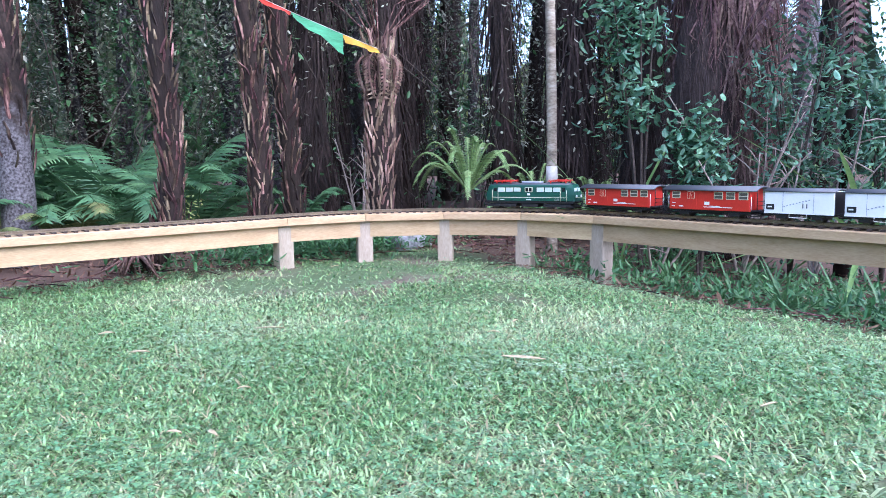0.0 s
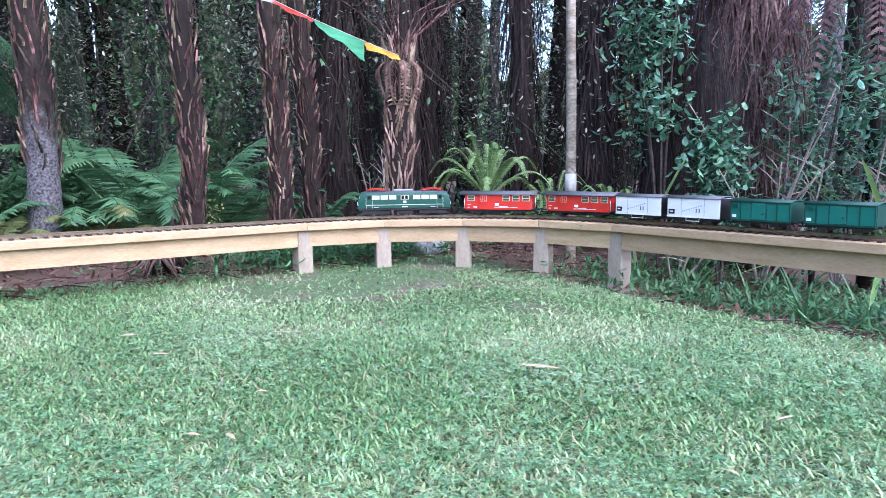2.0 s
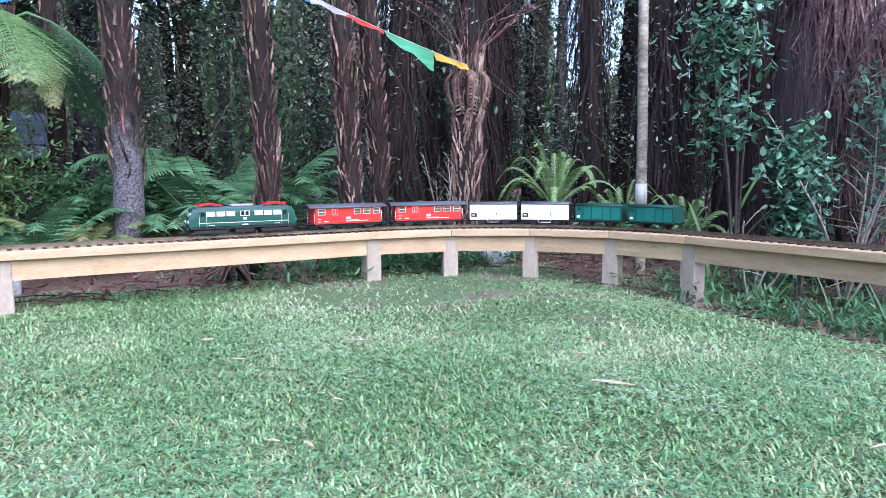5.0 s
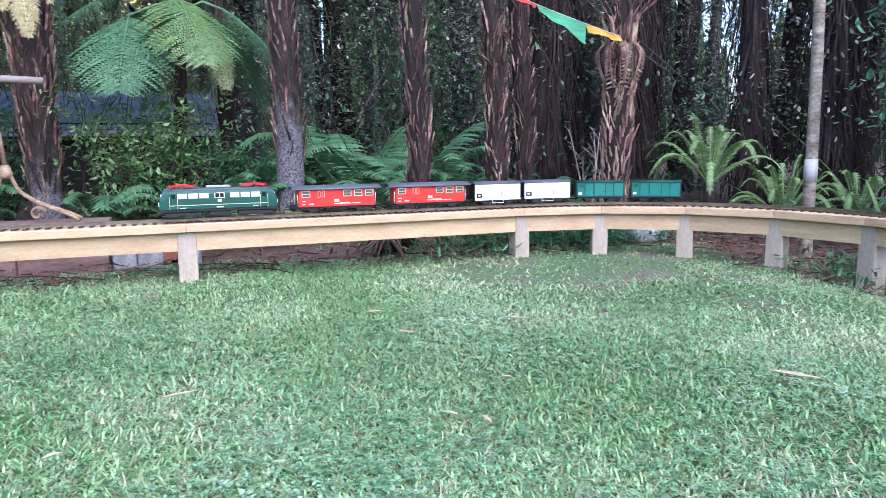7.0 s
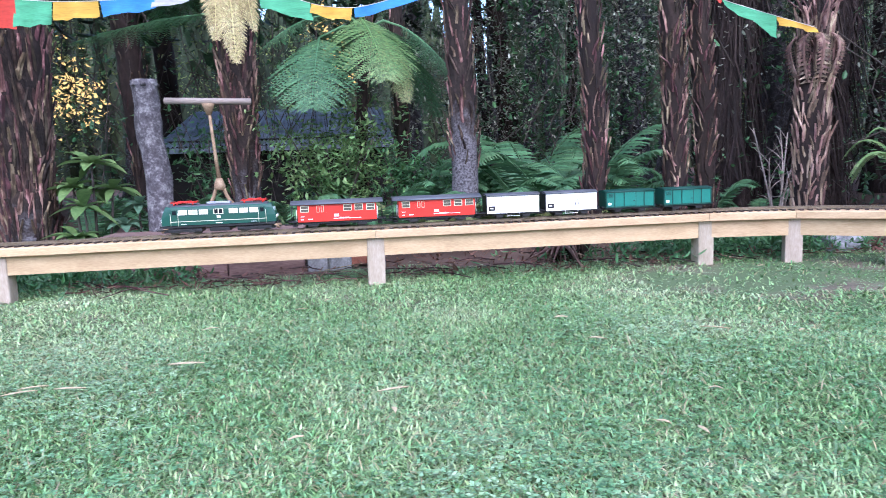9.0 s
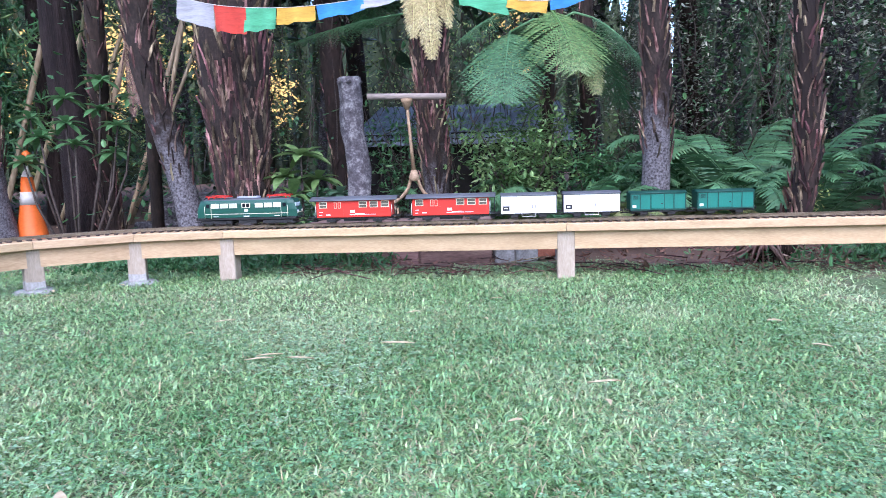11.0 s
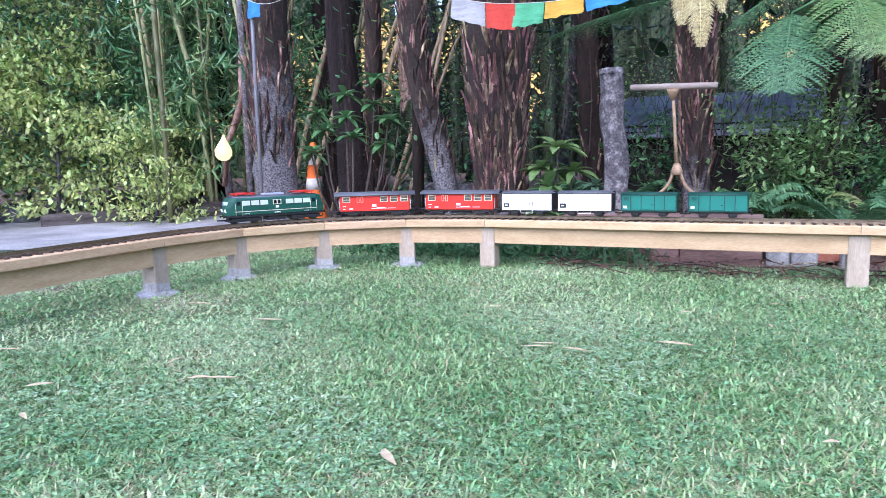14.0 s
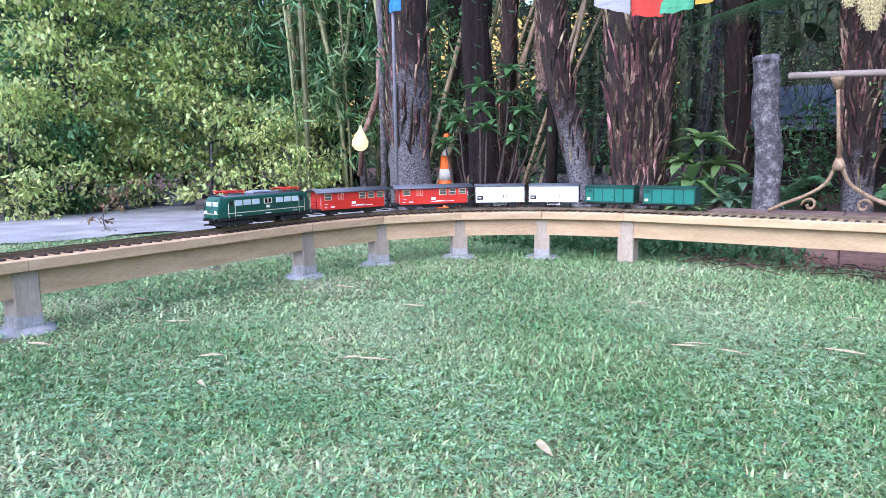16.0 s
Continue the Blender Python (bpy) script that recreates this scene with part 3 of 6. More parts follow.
def make_coach():
    o = thing("red_coach", "red model work-train coach with grey roof and end platforms", "coach", group="red coaches")
    L, W = 0.40, 0.112
    part("body", Build().box(-L / 2, -W / 2, 0.034, L / 2, W / 2, 0.126, 0.002), M_RED, o)
    part("roof", roof_shell(0.468, W + 0.022, 0.126, 0.018), M_GREYROOF, o, "dark grey arched roof")
    for sx in (-1, 1):
        g = Build()
        v = [(sx * (L / 2 - 0.002), -W / 2 + 0.002, 0.1255), (sx * (L / 2 - 0.002), W / 2 - 0.002, 0.1255)]
        g.box(sx * (L / 2 - 0.001) - 0.001, -W / 2 + 0.006, 0.124, sx * (L / 2 - 0.001) + 0.001, W / 2 - 0.006, 0.135)
        part("gable", g, M_RED, o)
        pf = part("platform", Build().box(min(sx * L / 2, sx * 0.232), -0.05, 0.034, max(sx * L / 2, sx * 0.232), 0.05, 0.040, 0.001), M_BLACK, o, "black end platform")
        for y in (-0.048, 0.048):
            part("post", Build().tube([(sx * 0.229, y, 0.04), (sx * 0.229, y, 0.126)], 0.0016, 6), M_BLACK, pf)
            part("grab_rail", Build().tube([(sx * 0.205, y * 1.12, 0.04), (sx * 0.205, y * 1.12, 0.1)], 0.0013, 6), M_MARK, pf, "pale grab rail")
        for z in (0.06, 0.078):
            part("rail", Build().tube([(sx * 0.229, -0.048, z), (sx * 0.229, 0.048, z)], 0.0014, 6), M_BLACK, pf)
        part("step", Build().box(min(sx * 0.206, sx * 0.228), -0.056, 0.012, max(sx * 0.206, sx * 0.228), 0.056, 0.016).box(min(sx * 0.206, sx * 0.228), -0.056, 0.022, max(sx * 0.206, sx * 0.228), 0.056, 0.025), M_BLACK, pf)
        part("end_door", Build().box(sx * (L / 2) - 0.001, -0.017, 0.042, sx * (L / 2) + 0.0012, 0.017, 0.118), M_RED, o)
    for sy in (-1, 1):
        y = sy * (W / 2 + 0.0004)
        lo, hi = (lambda d: (min(y, y + sy * d), max(y, y + sy * d)))(0.0012)
        lo2, hi2 = (lambda d: (min(y, y + sy * d), max(y, y + sy * d)))(0.0022)
        k = sy
        for x in (0.163 * k, -0.052 * k, -0.110 * k, -0.170 * k):
            w = part("window", Build().box(x - 0.0215, lo, 0.085, x + 0.0215, hi, 0.1185), M_CREAM, o, "cream-framed window")
            for z0, z1 in ((0.088, 0.100), (0.1025, 0.1155)):
                part("pane", Build().box(x - 0.0185, lo2, z0, x + 0.0185, hi2, z1), M_WINDIM, w, "dark pane")
        d = part("door", Build().box(0.085 * k - 0.03, lo, 0.036, 0.085 * k + 0.03, hi, 0.121), M_RED, o, "red double door")
        for dx in (-0.011, 0.011):
            x = 0.085 * k + dx
            f = part("door_window", Build().box(x - 0.007, lo2, 0.083, x + 0.007, hi2, 0.117), M_CREAM, d)
            part("pane", Build().box(x - 0.005, min(y, y + sy * 0.003), 0.085, x + 0.005, max(y, y + sy * 0.003), 0.115), M_RED, f)
        for x0, x1, z0, z1 in ((-0.008, 0.016, 0.058, 0.072), (-0.07, 0.02, 0.047, 0.05), (-0.12, -0.075, 0.047, 0.05), (-0.06, -0.01, 0.0515, 0.054), (0.165, 0.185, 0.062, 0.065), (0.17, 0.185, 0.046, 0.05), (0.125, 0.148, 0.046, 0.052)):
            part("marking", Build().box(min(x0 * k, x1 * k), lo, z0, max(x0 * k, x1 * k), hi, z1), M_MARK, o, "white lettering bar")
    part("underframe", Build().box(-L / 2, -0.046, 0.024, L / 2, 0.046, 0.0335, 0.001).box(-0.06, -0.035, 0.012, 0.06, 0.035, 0.024, 0.002), M_BLACK, o)
    for x in (-0.125, 0.125):
        part("axle_box", Build().box(x - 0.025, -0.05, 0.010, x + 0.025, 0.05, 0.024, 0.002).box(x - 0.05, -0.051, 0.021, x + 0.05, 0.051, 0.025, 0.001), M_BLACK, o)
        wheelset(o, x, 0.017)
    buffers(o, 0.232, 0.036)
    return o


def make_white_van():
    o = thing("white_refrigerator_van", "white model refrigerator van with black ends and faded lettering", "wagon", group="white vans")
    L, W = 0.282, 0.112
    part("body", Build().box(-L / 2, -W / 2, 0.036, L / 2, W / 2, 0.128, 0.002), M_WHITE, o)
    part("roof", roof_shell(L + 0.008, W + 0.008, 0.128, 0.011), M_GREYROOF, o, "dark grey roof")
    part("underframe", Build().box(-L / 2 + 0.004, -0.048, 0.026, L / 2 - 0.004, 0.048, 0.0355, 0.001), M_BLACK, o)
    for sx in (-1, 1):
        part("end_panel", Build().box(min(sx * L / 2, sx * (L / 2 + 0.003)), -W / 2 + 0.003, 0.036, max(sx * L / 2, sx * (L / 2 + 0.003)), W / 2 - 0.003, 0.127, 0.001), M_BLACK, o, "black wagon end")
    for sy in (-1, 1):
        y = sy * (W / 2 + 0.0004)
        lo, hi = min(y, y + sy * 0.0014), max(y, y + sy * 0.0014)
        k = sy
        part("sill", Build().box(-L / 2, lo, 0.034, L / 2, hi, 0.0385), M_WHITE, o)
        part("top_rail", Build().box(-L / 2, lo, 0.1255, L / 2, hi, 0.1285), M_GREYROOF, o)
        part("data_panel", Build().box(min(0.132 * k, 0.098 * k), lo, 0.049, max(0.132 * k, 0.098 * k), hi, 0.072), M_BLACK, o, "black data panel")
        part("data_bar", Build().box(min(0.125 * k, 0.108 * k), lo - (0.0006 if sy < 0 else 0), 0.058, max(0.125 * k, 0.108 * k), hi + (0.0006 if sy > 0 else 0), 0.064), M_MARK, o)
        for i in range(9):
            x = (0.055 - 0.0125 * i) * k
            part("faded_letter", Build().box(x - 0.0025, lo, 0.062 + 0.0035 * i, x + 0.0035, hi, 0.0665 + 0.0035 * i), M_LIGHTGREY, o, "faded grey slanting lettering")
        for x in (-0.02, -0.036):
            part("figure", Build().box(x * k - 0.002, lo, 0.058, x * k + 0.002, hi, 0.078), M_GREYROOF, o)
        for x in (-0.062, 0.062):
            part("door_seam", Build().box(x - 0.0007, lo, 0.04, x + 0.0007, hi - (0.0006 if sy > 0 else 0), 0.124), M_LIGHTGREY, o)
        part("step_frame", Build().tube([(-0.035, y * 0.98, 0.034), (-0.035, y * 0.98, 0.018), (0.035, y * 0.98, 0.018), (0.035, y * 0.98, 0.034)], 0.0016, 5), M_MARK, o, "white step frame")
    for x in (-0.072, 0.072):
        part("axle_box", Build().box(x - 0.02, -0.05, 0.011, x + 0.02, 0.05, 0.027, 0.002).box(x - 0.038, -0.051, 0.024, x + 0.038, 0.051, 0.028, 0.001), M_BLACK, o)
        wheelset(o, x, 0.017)
    buffers(o, L / 2 + 0.002, 0.036)
    return o


def make_green_van():
    o = thing("green_goods_van", "green model goods van with sliding side doors and black frame", "wagon", group="green vans")
    L, W = 0.272, 0.110
    part("body", Build().box(-L / 2, -W / 2, 0.036, L / 2, W / 2, 0.122, 0.002), M_TEAL, o)
    part("roof", roof_shell(L + 0.01, W + 0.008, 0.122, 0.009), M_TEALDARK, o, "dark green roof")
    part("underframe", Build().box(-L / 2 + 0.002, -0.05, 0.026, L / 2 - 0.002, 0.05, 0.0355, 0.001), M_BLACK, o)
    for sx in (-1, 1):
        part("end_panel", Build().box(min(sx * L / 2, sx * (L / 2 + 0.003)), -W / 2 + 0.002, 0.036, max(sx * L / 2, sx * (L / 2 + 0.003)), W / 2 - 0.002, 0.122, 0.001), M_TEALDARK, o)
    for sy in (-1, 1):
        y = sy * (W / 2 + 0.0004)
        lo, hi = min(y, y + sy * 0.003), max(y, y + sy * 0.003)
        lo2, hi2 = min(y, y + sy * 0.005), max(y, y + sy * 0.005)
        k = sy
        part("sill", Build().box(-L / 2, lo, 0.034, L / 2, hi, 0.041), M_TEALDARK, o)
        part("top_rail", Build().box(-L / 2, lo, 0.115, L / 2, hi, 0.1225), M_TEALDARK, o)
        for x in (0.134, 0.088, 0.036, -0.03, -0.078, -0.134):
            part("stanchion", Build().box(x * k - 0.002, lo, 0.041, x * k + 0.002, hi, 0.115), M_TEALDARK, o)
        d = part("sliding_door", Build().box(min(0.034 * k, -0.028 * k), lo, 0.043, max(0.034 * k, -0.028 * k), hi2, 0.113, 0.0008), M_TEAL, o)
        part("latch", Build().box(min(-0.024 * k, -0.014 * k), lo2, 0.066, max(-0.024 * k, -0.014 * k), hi2 + (0.002 if sy > 0 else 0), 0.07), M_BLACK, d)
        v = part("louvre", Build().box(min(0.125 * k, 0.097 * k), lo, 0.090, max(0.125 * k, 0.097 * k), hi, 0.110), M_TEAL, o)
        for i in range(4):
            part("slat", Build().box(min(0.123 * k, 0.099 * k), lo2, 0.092 + 0.0045 * i, max(0.123 * k, 0.099 * k), hi2, 0.0945 + 0.0045 * i), M_TEALDARK, v)
        part("data_panel", Build().box(min(0.126 * k, 0.108 * k), lo, 0.049, max(0.126 * k, 0.108 * k), hi, 0.062), M_MARK, o, "small white data panel")
    for x in (-0.068, 0.068):
        part("axle_box", Build().box(x - 0.02, -0.05, 0.011, x + 0.02, 0.05, 0.027, 0.002).box(x - 0.038, -0.051, 0.024, x + 0.038, 0.051, 0.028, 0.001), M_BLACK, o)
        wheelset(o, x, 0.017)
    buffers(o, L / 2 + 0.002, 0.036)
    return o


LOCO = make_loco()
COACH = make_coach()
VAN_WHITE = make_white_van()
VAN_GREEN = make_green_van()
TRAIN = [(LOCO, 0.0), (COACH, -0.585), (copy_thing(COACH, pose(0, 0, 0)), -1.100), (VAN_WHITE, -1.505), (copy_thing(VAN_WHITE, pose(0, 0, 0)), -1.825),
         (VAN_GREEN, -2.155), (copy_thing(VAN_GREEN, pose(0, 0, 0)), -2.485)]


# ---- trees ----
def spline(p, n):
    """Points on a smooth line through p."""
    p = [Vector(q) for q in p]
    out = []
    for i in range(n + 1):
        u = i / n * (len(p) - 1)
        k = min(int(u), len(p) - 2)
        t = u - k
        a, b, c, d = p[max(k - 1, 0)], p[k], p[k + 1], p[min(k + 2, len(p) - 1)]
        out.append(0.5 * ((2 * b) + (c - a) * t + (2 * a - 5 * b + 4 * c - d) * t * t + (3 * b - a - 3 * c + d) * t ** 3))
    return out


def frond(b, base, heading, length, rise, droop, width, pinnae=22, rng=random):
    """A fern frond: a bent midrib with saw-edged pinnae on both sides."""
    base = Vector(base)
    hd = Vector((math.cos(heading), math.sin(heading), 0))
    sd = Vector((-hd.y, hd.x, 0))
    pts = []
    for i in range(13):
        u = i / 12
        pts.append(base + hd * length * (u - 0.12 * u * u) + Vector((0, 0, rise * math.sin(u * 1.6) - droop * u * u * u)))
    b.tube(pts, [0.008 * (1 - 0.85 * i / 12) for i in range(13)], 4, cap=False)
    for i in range(pinnae):
        u = 0.14 + 0.85 * i / pinnae
        k = u * 12
        j = min(int(k), 11)
        p = pts[j].lerp(pts[j + 1], k - j)
        along = (pts[j + 1] - pts[j]).normalized()
        w = width * (math.sin(min(1, (u + 0.1) * 1.15) * 2.6) ** 0.8 if u < 0.95 else 0.25) * rng.uniform(0.88, 1.08)
        w = max(w, 0.03 * width)
        for s in (-1, 1):
            d = (sd * s + along * 0.45 + Vector((0, 0, -0.18 + rng.gauss(0, 0.06)))).normalized()
            h = length * 0.85 / pinnae * 0.85
            teeth = 6
            v = [p]
            for q in range(1, teeth):
                c = p + d * w * q / teeth + Vector((0, 0, -0.15 * w * (q / teeth) ** 2))
                hh = h * (1 - (q / teeth) ** 1.8) * (1.0 if q % 2 else 0.55)
                v += [c + along * hh, c - along * hh]
            v.append(p + d * w + Vector((0, 0, -0.15 * w)))
            f = [(0, 2, 1)] + [(2 * q - 1, 2 * q, 2 * q + 2, 2 * q + 1) for q in range(1, teeth - 1)] + [(2 * teeth - 3, 2 * teeth - 2, 2 * teeth - 1)]
            b.add(v, f)


def tree_fern(name, line, r0, r1, label, grey=0.0, stubs=260, crown=None, rng=None, group="tree ferns", flare=1.35, stub=None):
    """A trunk clad in the stubs of old fronds; grey is how far up the lower trunk is bare and pale."""
    rng = rng or random.Random(len(name) + int(line[0][0] * 100))
    o = thing(name, label, "tree", Matrix.Translation(line[0]), group)
    pts = [p - Vector(line[0]) for p in spline(line, 22)]
    top = pts[-1].z
    rad = [(r0 + (r1 - r0) * i / 22) * (1 + (flare - 1) * math.exp(-pts[i].z / 0.12)) for i in range(23)]
    part("trunk", Build().tube(pts, rad, 16, wob=0.14), base_bark(grey) if grey > 0.2 else M_BARK, o)
    b = Build()
    z_low = grey * 0.8
    stubs = int(stubs * 0.72)
    for i in range(stubs):
        z = z_low + (top - z_low) * ((i + rng.random()) / stubs) ** (1.0 if grey < 0.2 else 0.85)
        k = min(max(z / top * 22, 0), 21.99)
        j = int(k)
        c = pts[j].lerp(pts[j + 1], k - j)
        r = rad[j] * 0.96
        a = 2.399 * i + rng.gauss(0, 0.25)
        dirn = Vector((math.cos(a), math.sin(a), 0))
        t = Vector((-dirn.y, dirn.x, 0))
        big = 0.45 + 5.2 * rad[j]
        ln, w, out = rng.uniform(0.07, 0.19) * big, rng.uniform(0.006, 0.0125) * big, rng.uniform(0.006, 0.034) * big
        if rng.random() < 0.06:
            out *= 2.2
        lean = rng.gauss(0, 0.012)
        p0 = c + dirn * r
        p1 = c + dirn * (r + out * 0.5) + Vector((0, 0, ln * 0.55)) + t * lean
        p2 = c + dirn * (r + out) + Vector((0, 0, ln)) + t * (lean * 2 + rng.gauss(0, 0.008))
        e = dirn * 0.012
        b.add([p0 - t * w, p0 + t * w, p1 + t * w * 0.95, p1 - t * w * 0.95, p2 + t * w * 0.6, p2 - t * w * 0.6, p0 + dirn * 0.006, p1 + e, p2 + e * 0.7], [(0, 6, 7, 3), (6, 1, 2, 7), (3, 7, 8, 5), (7, 2, 4, 8), (5, 8, 4)])
    tagged(part("stub_cladding", b, stub or M_STUB, o, "broken brown frond stubs"), kind="stuff")
    if crown:
        n, ln, m = crown
        for i in range(n):
            b = Build()
            frond(b, pts[-1], 6.283 * i / n + rng.gauss(0, 0.15), ln * rng.uniform(0.85, 1.1), ln * rng.uniform(0.15, 0.3), ln * rng.uniform(0.45, 0.7), ln * 0.34, 60, rng)
            part("frond", b, m, o, at=None)
    return o

DARKTREE = "tree fern with brown trunk of old frond stubs"
tree_fern("tree_fern", [(0.665, 4.52, -0.02), (0.68, 4.52, 0.7), (0.665, 4.54, 1.5), (0.63, 4.56, 2.6), (0.6, 4.6, 3.3)], 0.092, 0.075, "tree fern with grey lichen base and brown stub-clad trunk", grey=0.85, stubs=420)
tree_fern("tree_fern", [(1.17, 3.84, -0.03), (1.33, 3.83, 0.3), (1.36, 3.82, 0.8), (1.31, 3.82, 1.5), (1.27, 3.82, 2.6)], 0.062, 0.058, "leaning tree fern with reddish-brown stub-clad trunk", stubs=480)
tree_fern("tree_fern", [(2.02, 4.12, -0.03), (2.0, 4.10, 0.8), (1.97, 4.1, 1.5), (1.93, 4.1, 2.8)], 0.066, 0.066, DARKTREE, stubs=520)
tree_fern("tree_fern", [(2.38, 4.38, -0.03), (2.34, 4.35, 0.8), (2.28, 4.35, 1.6), (2.22, 4.35, 2.8)], 0.064, 0.066, DARKTREE, stubs=420)
tree_fern("tree_fern", [(-2.10, 4.44, 0.0), (-2.13, 4.42, 0.6), (-2.14, 4.44, 1.5), (-2.2, 4.5, 3.0)], 0.125, 0.29, "stout tree fern trunk thick with old frond stubs", grey=0.25, stubs=1300)
tree_fern("tree_fern", [(-2.50, 4.47, 0.0), (-2.62, 4.5, 0.6), (-2.80, 4.5, 1.3), (-2.85, 4.5, 2.0), (-2.8, 4.5, 3.0)], 0.082, 0.098, "leaning tree fern trunk with a smooth grey base", grey=0.8, stubs=320)
tree_fern("tree_fern", [(-0.83, 4.95, 0.0), (-0.85, 4.95, 0.8), (-0.86, 4.95, 1.4), (-0.88, 4.95, 2.4)], 0.088, 0.135, "tree fern with old stubs and a hanging straw-coloured frond", grey=0.45, stubs=560)
tree_fern("tree_fern", [(0.0, 5.4, 0.0), (0.0, 5.4, 0.7), (0.04, 5.35, 1.3), (0.09, 5.3, 1.75)], 0.04, 0.045, "slim tree fern with broad green fronds", stubs=90)
tree_fern("tree_fern", [(0.36, 5.7, 0.0), (0.36, 5.7, 0.9), (0.34, 5.7, 2.2)], 0.06, 0.06, DARKTREE, stubs=150)
tree_fern("tree_fern", [(-4.20, 4.62, 0.0), (-4.30, 4.66, 0.6), (-4.32, 4.7, 1.3), (-4.32, 4.7, 3.2)], 0.19, 0.17, "tree fern with pale grey flared base", grey=1.3, stubs=420)
tree_fern("tree_fern", [(-3.55, 5.15, 0.0), (-3.56, 5.15, 1.0), (-3.52, 5.15, 2.8)], 0.075, 0.07, DARKTREE, stubs=260)
tree_fern("tree_fern", [(-1.75, 5.9, 0.1), (-1.8, 5.9, 1.0), (-1.9, 5.9, 2.6)], 0.1, 0.1, DARKTREE, stubs=160)


def broad_frond(b, base, tip, arch, half, rng, pinnae=24):
    """A broad frond from base to tip: an arched midrib, pinnae on both sides, each set with small pinnules."""
    base, tip = Vector(base), Vector(tip)
    run = tip - base
    sd = Vector((-run.y, run.x, 0))
    sd = sd.normalized() if sd.length > 0.02 else Vector((1, 0, 0))
    mid = (base + tip) / 2 + Vector((0, 0, arch))

    def rib(u):
        return base * (1 - u) ** 2 + mid * 2 * u * (1 - u) + tip * u * u
    b.tube([rib(k / 10) for k in range(11)], [0.008 * (1 - 0.085 * k) for k in range(11)], 4, cap=False)
    for i in range(pinnae):
        u = 0.05 + 0.94 * i / pinnae
        p = rib(u)
        along = (rib(min(1, u + 0.03)) - rib(u - 0.03)).normalized()
        nrm = sd.cross(along).normalized()
        ln = half * min(1.0, 0.55 + 1.8 * u) * (1 - u ** 2.2) ** 0.75 * rng.uniform(0.9, 1.06) + 0.012
        for s in (-1, 1):
            d = (sd * s + along * 0.42 + Vector((0, 0, -0.10 + rng.gauss(0, 0.05)))).normalized()
            n = 15
            ph = run.length * 0.94 / pinnae * 0.72
            cross = d.cross(nrm).normalized()
            for q in range(n):
                w = q / n
                c = p + d * ln * w + Vector((0, 0, -0.30 * ln * w * w))
                hl = ph * (1 - w ** 2.5) * min(1, 0.5 + 2 * w) * rng.uniform(0.85, 1.1)
                st = d * ln / n * 0.46
                for sg in (-1, 1):
                    e = c + cross * hl * sg + d * ln / n * 0.9 + Vector((0, 0, -0.12 * hl))
                    b.add([c - st, c + st, e + st * 0.35, e - st * 0.9], [(0, 1, 2, 3) if sg > 0 else (3, 2, 1, 0)])


def fern_crown(name, label, hub, fronds, seed):
    o = thing(name, label, "fern crown", pose(*hub), "fern crowns")
    org = Vector(hub)
    rng = random.Random(seed)
    for base, tip, arch, half, m in fronds:
        b = Build()
        p = Vector(base) - org
        if p.length > 0.05:
            b.tube([Vector((0, 0, -0.03)), p * 0.5 + Vector((0, 0, 0.04)), p], [0.014, 0.011, 0.008], 5, cap=False)
        broad_frond(b, p, Vector(tip) - org, arch, half, rng)
        part("frond", b, m, o)


HUB = (0.08, 5.2, 1.66)
fern_crown("fern_crown", "broad bright green tree-fern fronds spreading from a slim trunk", HUB, [
    ((-0.27, 4.98, 1.54), (-0.33, 4.38, 0.98), 0.10, 0.40, M_FERN),
    ((0.03, 5.0, 1.68), (0.17, 4.42, 1.16), 0.12, 0.40, M_FERNLIME),
    ((0.33, 5.12, 1.64), (0.74, 4.90, 1.16), 0.12, 0.34, M_FERN),
    ((0.25, 5.35, 1.60), (0.64, 5.55, 0.98), 0.16, 0.36, M_FERN),
    ((-0.20, 5.2, 1.74), (-0.66, 4.9, 1.46), 0.10, 0.34, M_FERN),
    (HUB, (-0.40, 5.8, 1.35), 0.2, 0.36, M_FERN),
    (HUB, (0.35, 6.1, 1.45), 0.2, 0.36, M_FERN),
    ((0.2, 4.9, 1.5), (0.30, 4.5, 1.02), 0.08, 0.15, M_FERNPALE)], 3)
HUB2 = (-0.88, 4.95, 2.05)
fern_crown("fern_crown", "tree-fern fronds, one hanging dry and straw-coloured", HUB2, [
    ((-0.84, 4.72, 1.95), (-0.80, 4.58, 1.30), 0.08, 0.13, M_FERNSTRAW),
    ((-0.92, 4.75, 1.95), (-0.93, 4.64, 1.46), 0.08, 0.11, M_FERNSTRAW),
    ((-0.76, 4.75, 1.95), (-0.68, 4.66, 1.52), 0.08, 0.10, M_FERNSTRAW),
    ((-1.02, 4.93, 1.70), (-1.93, 4.88, 1.50), 0.05, 0.28, M_FERN),
    (HUB2, (-1.55, 5.6, 1.7), 0.2, 0.3, M_FERN),
    (HUB2, (-0.2, 5.4, 1.75), 0.1, 0.3, M_FERN),
    (HUB2, (-0.85, 5.8, 1.75), 0.2, 0.3, M_FERN)], 5)


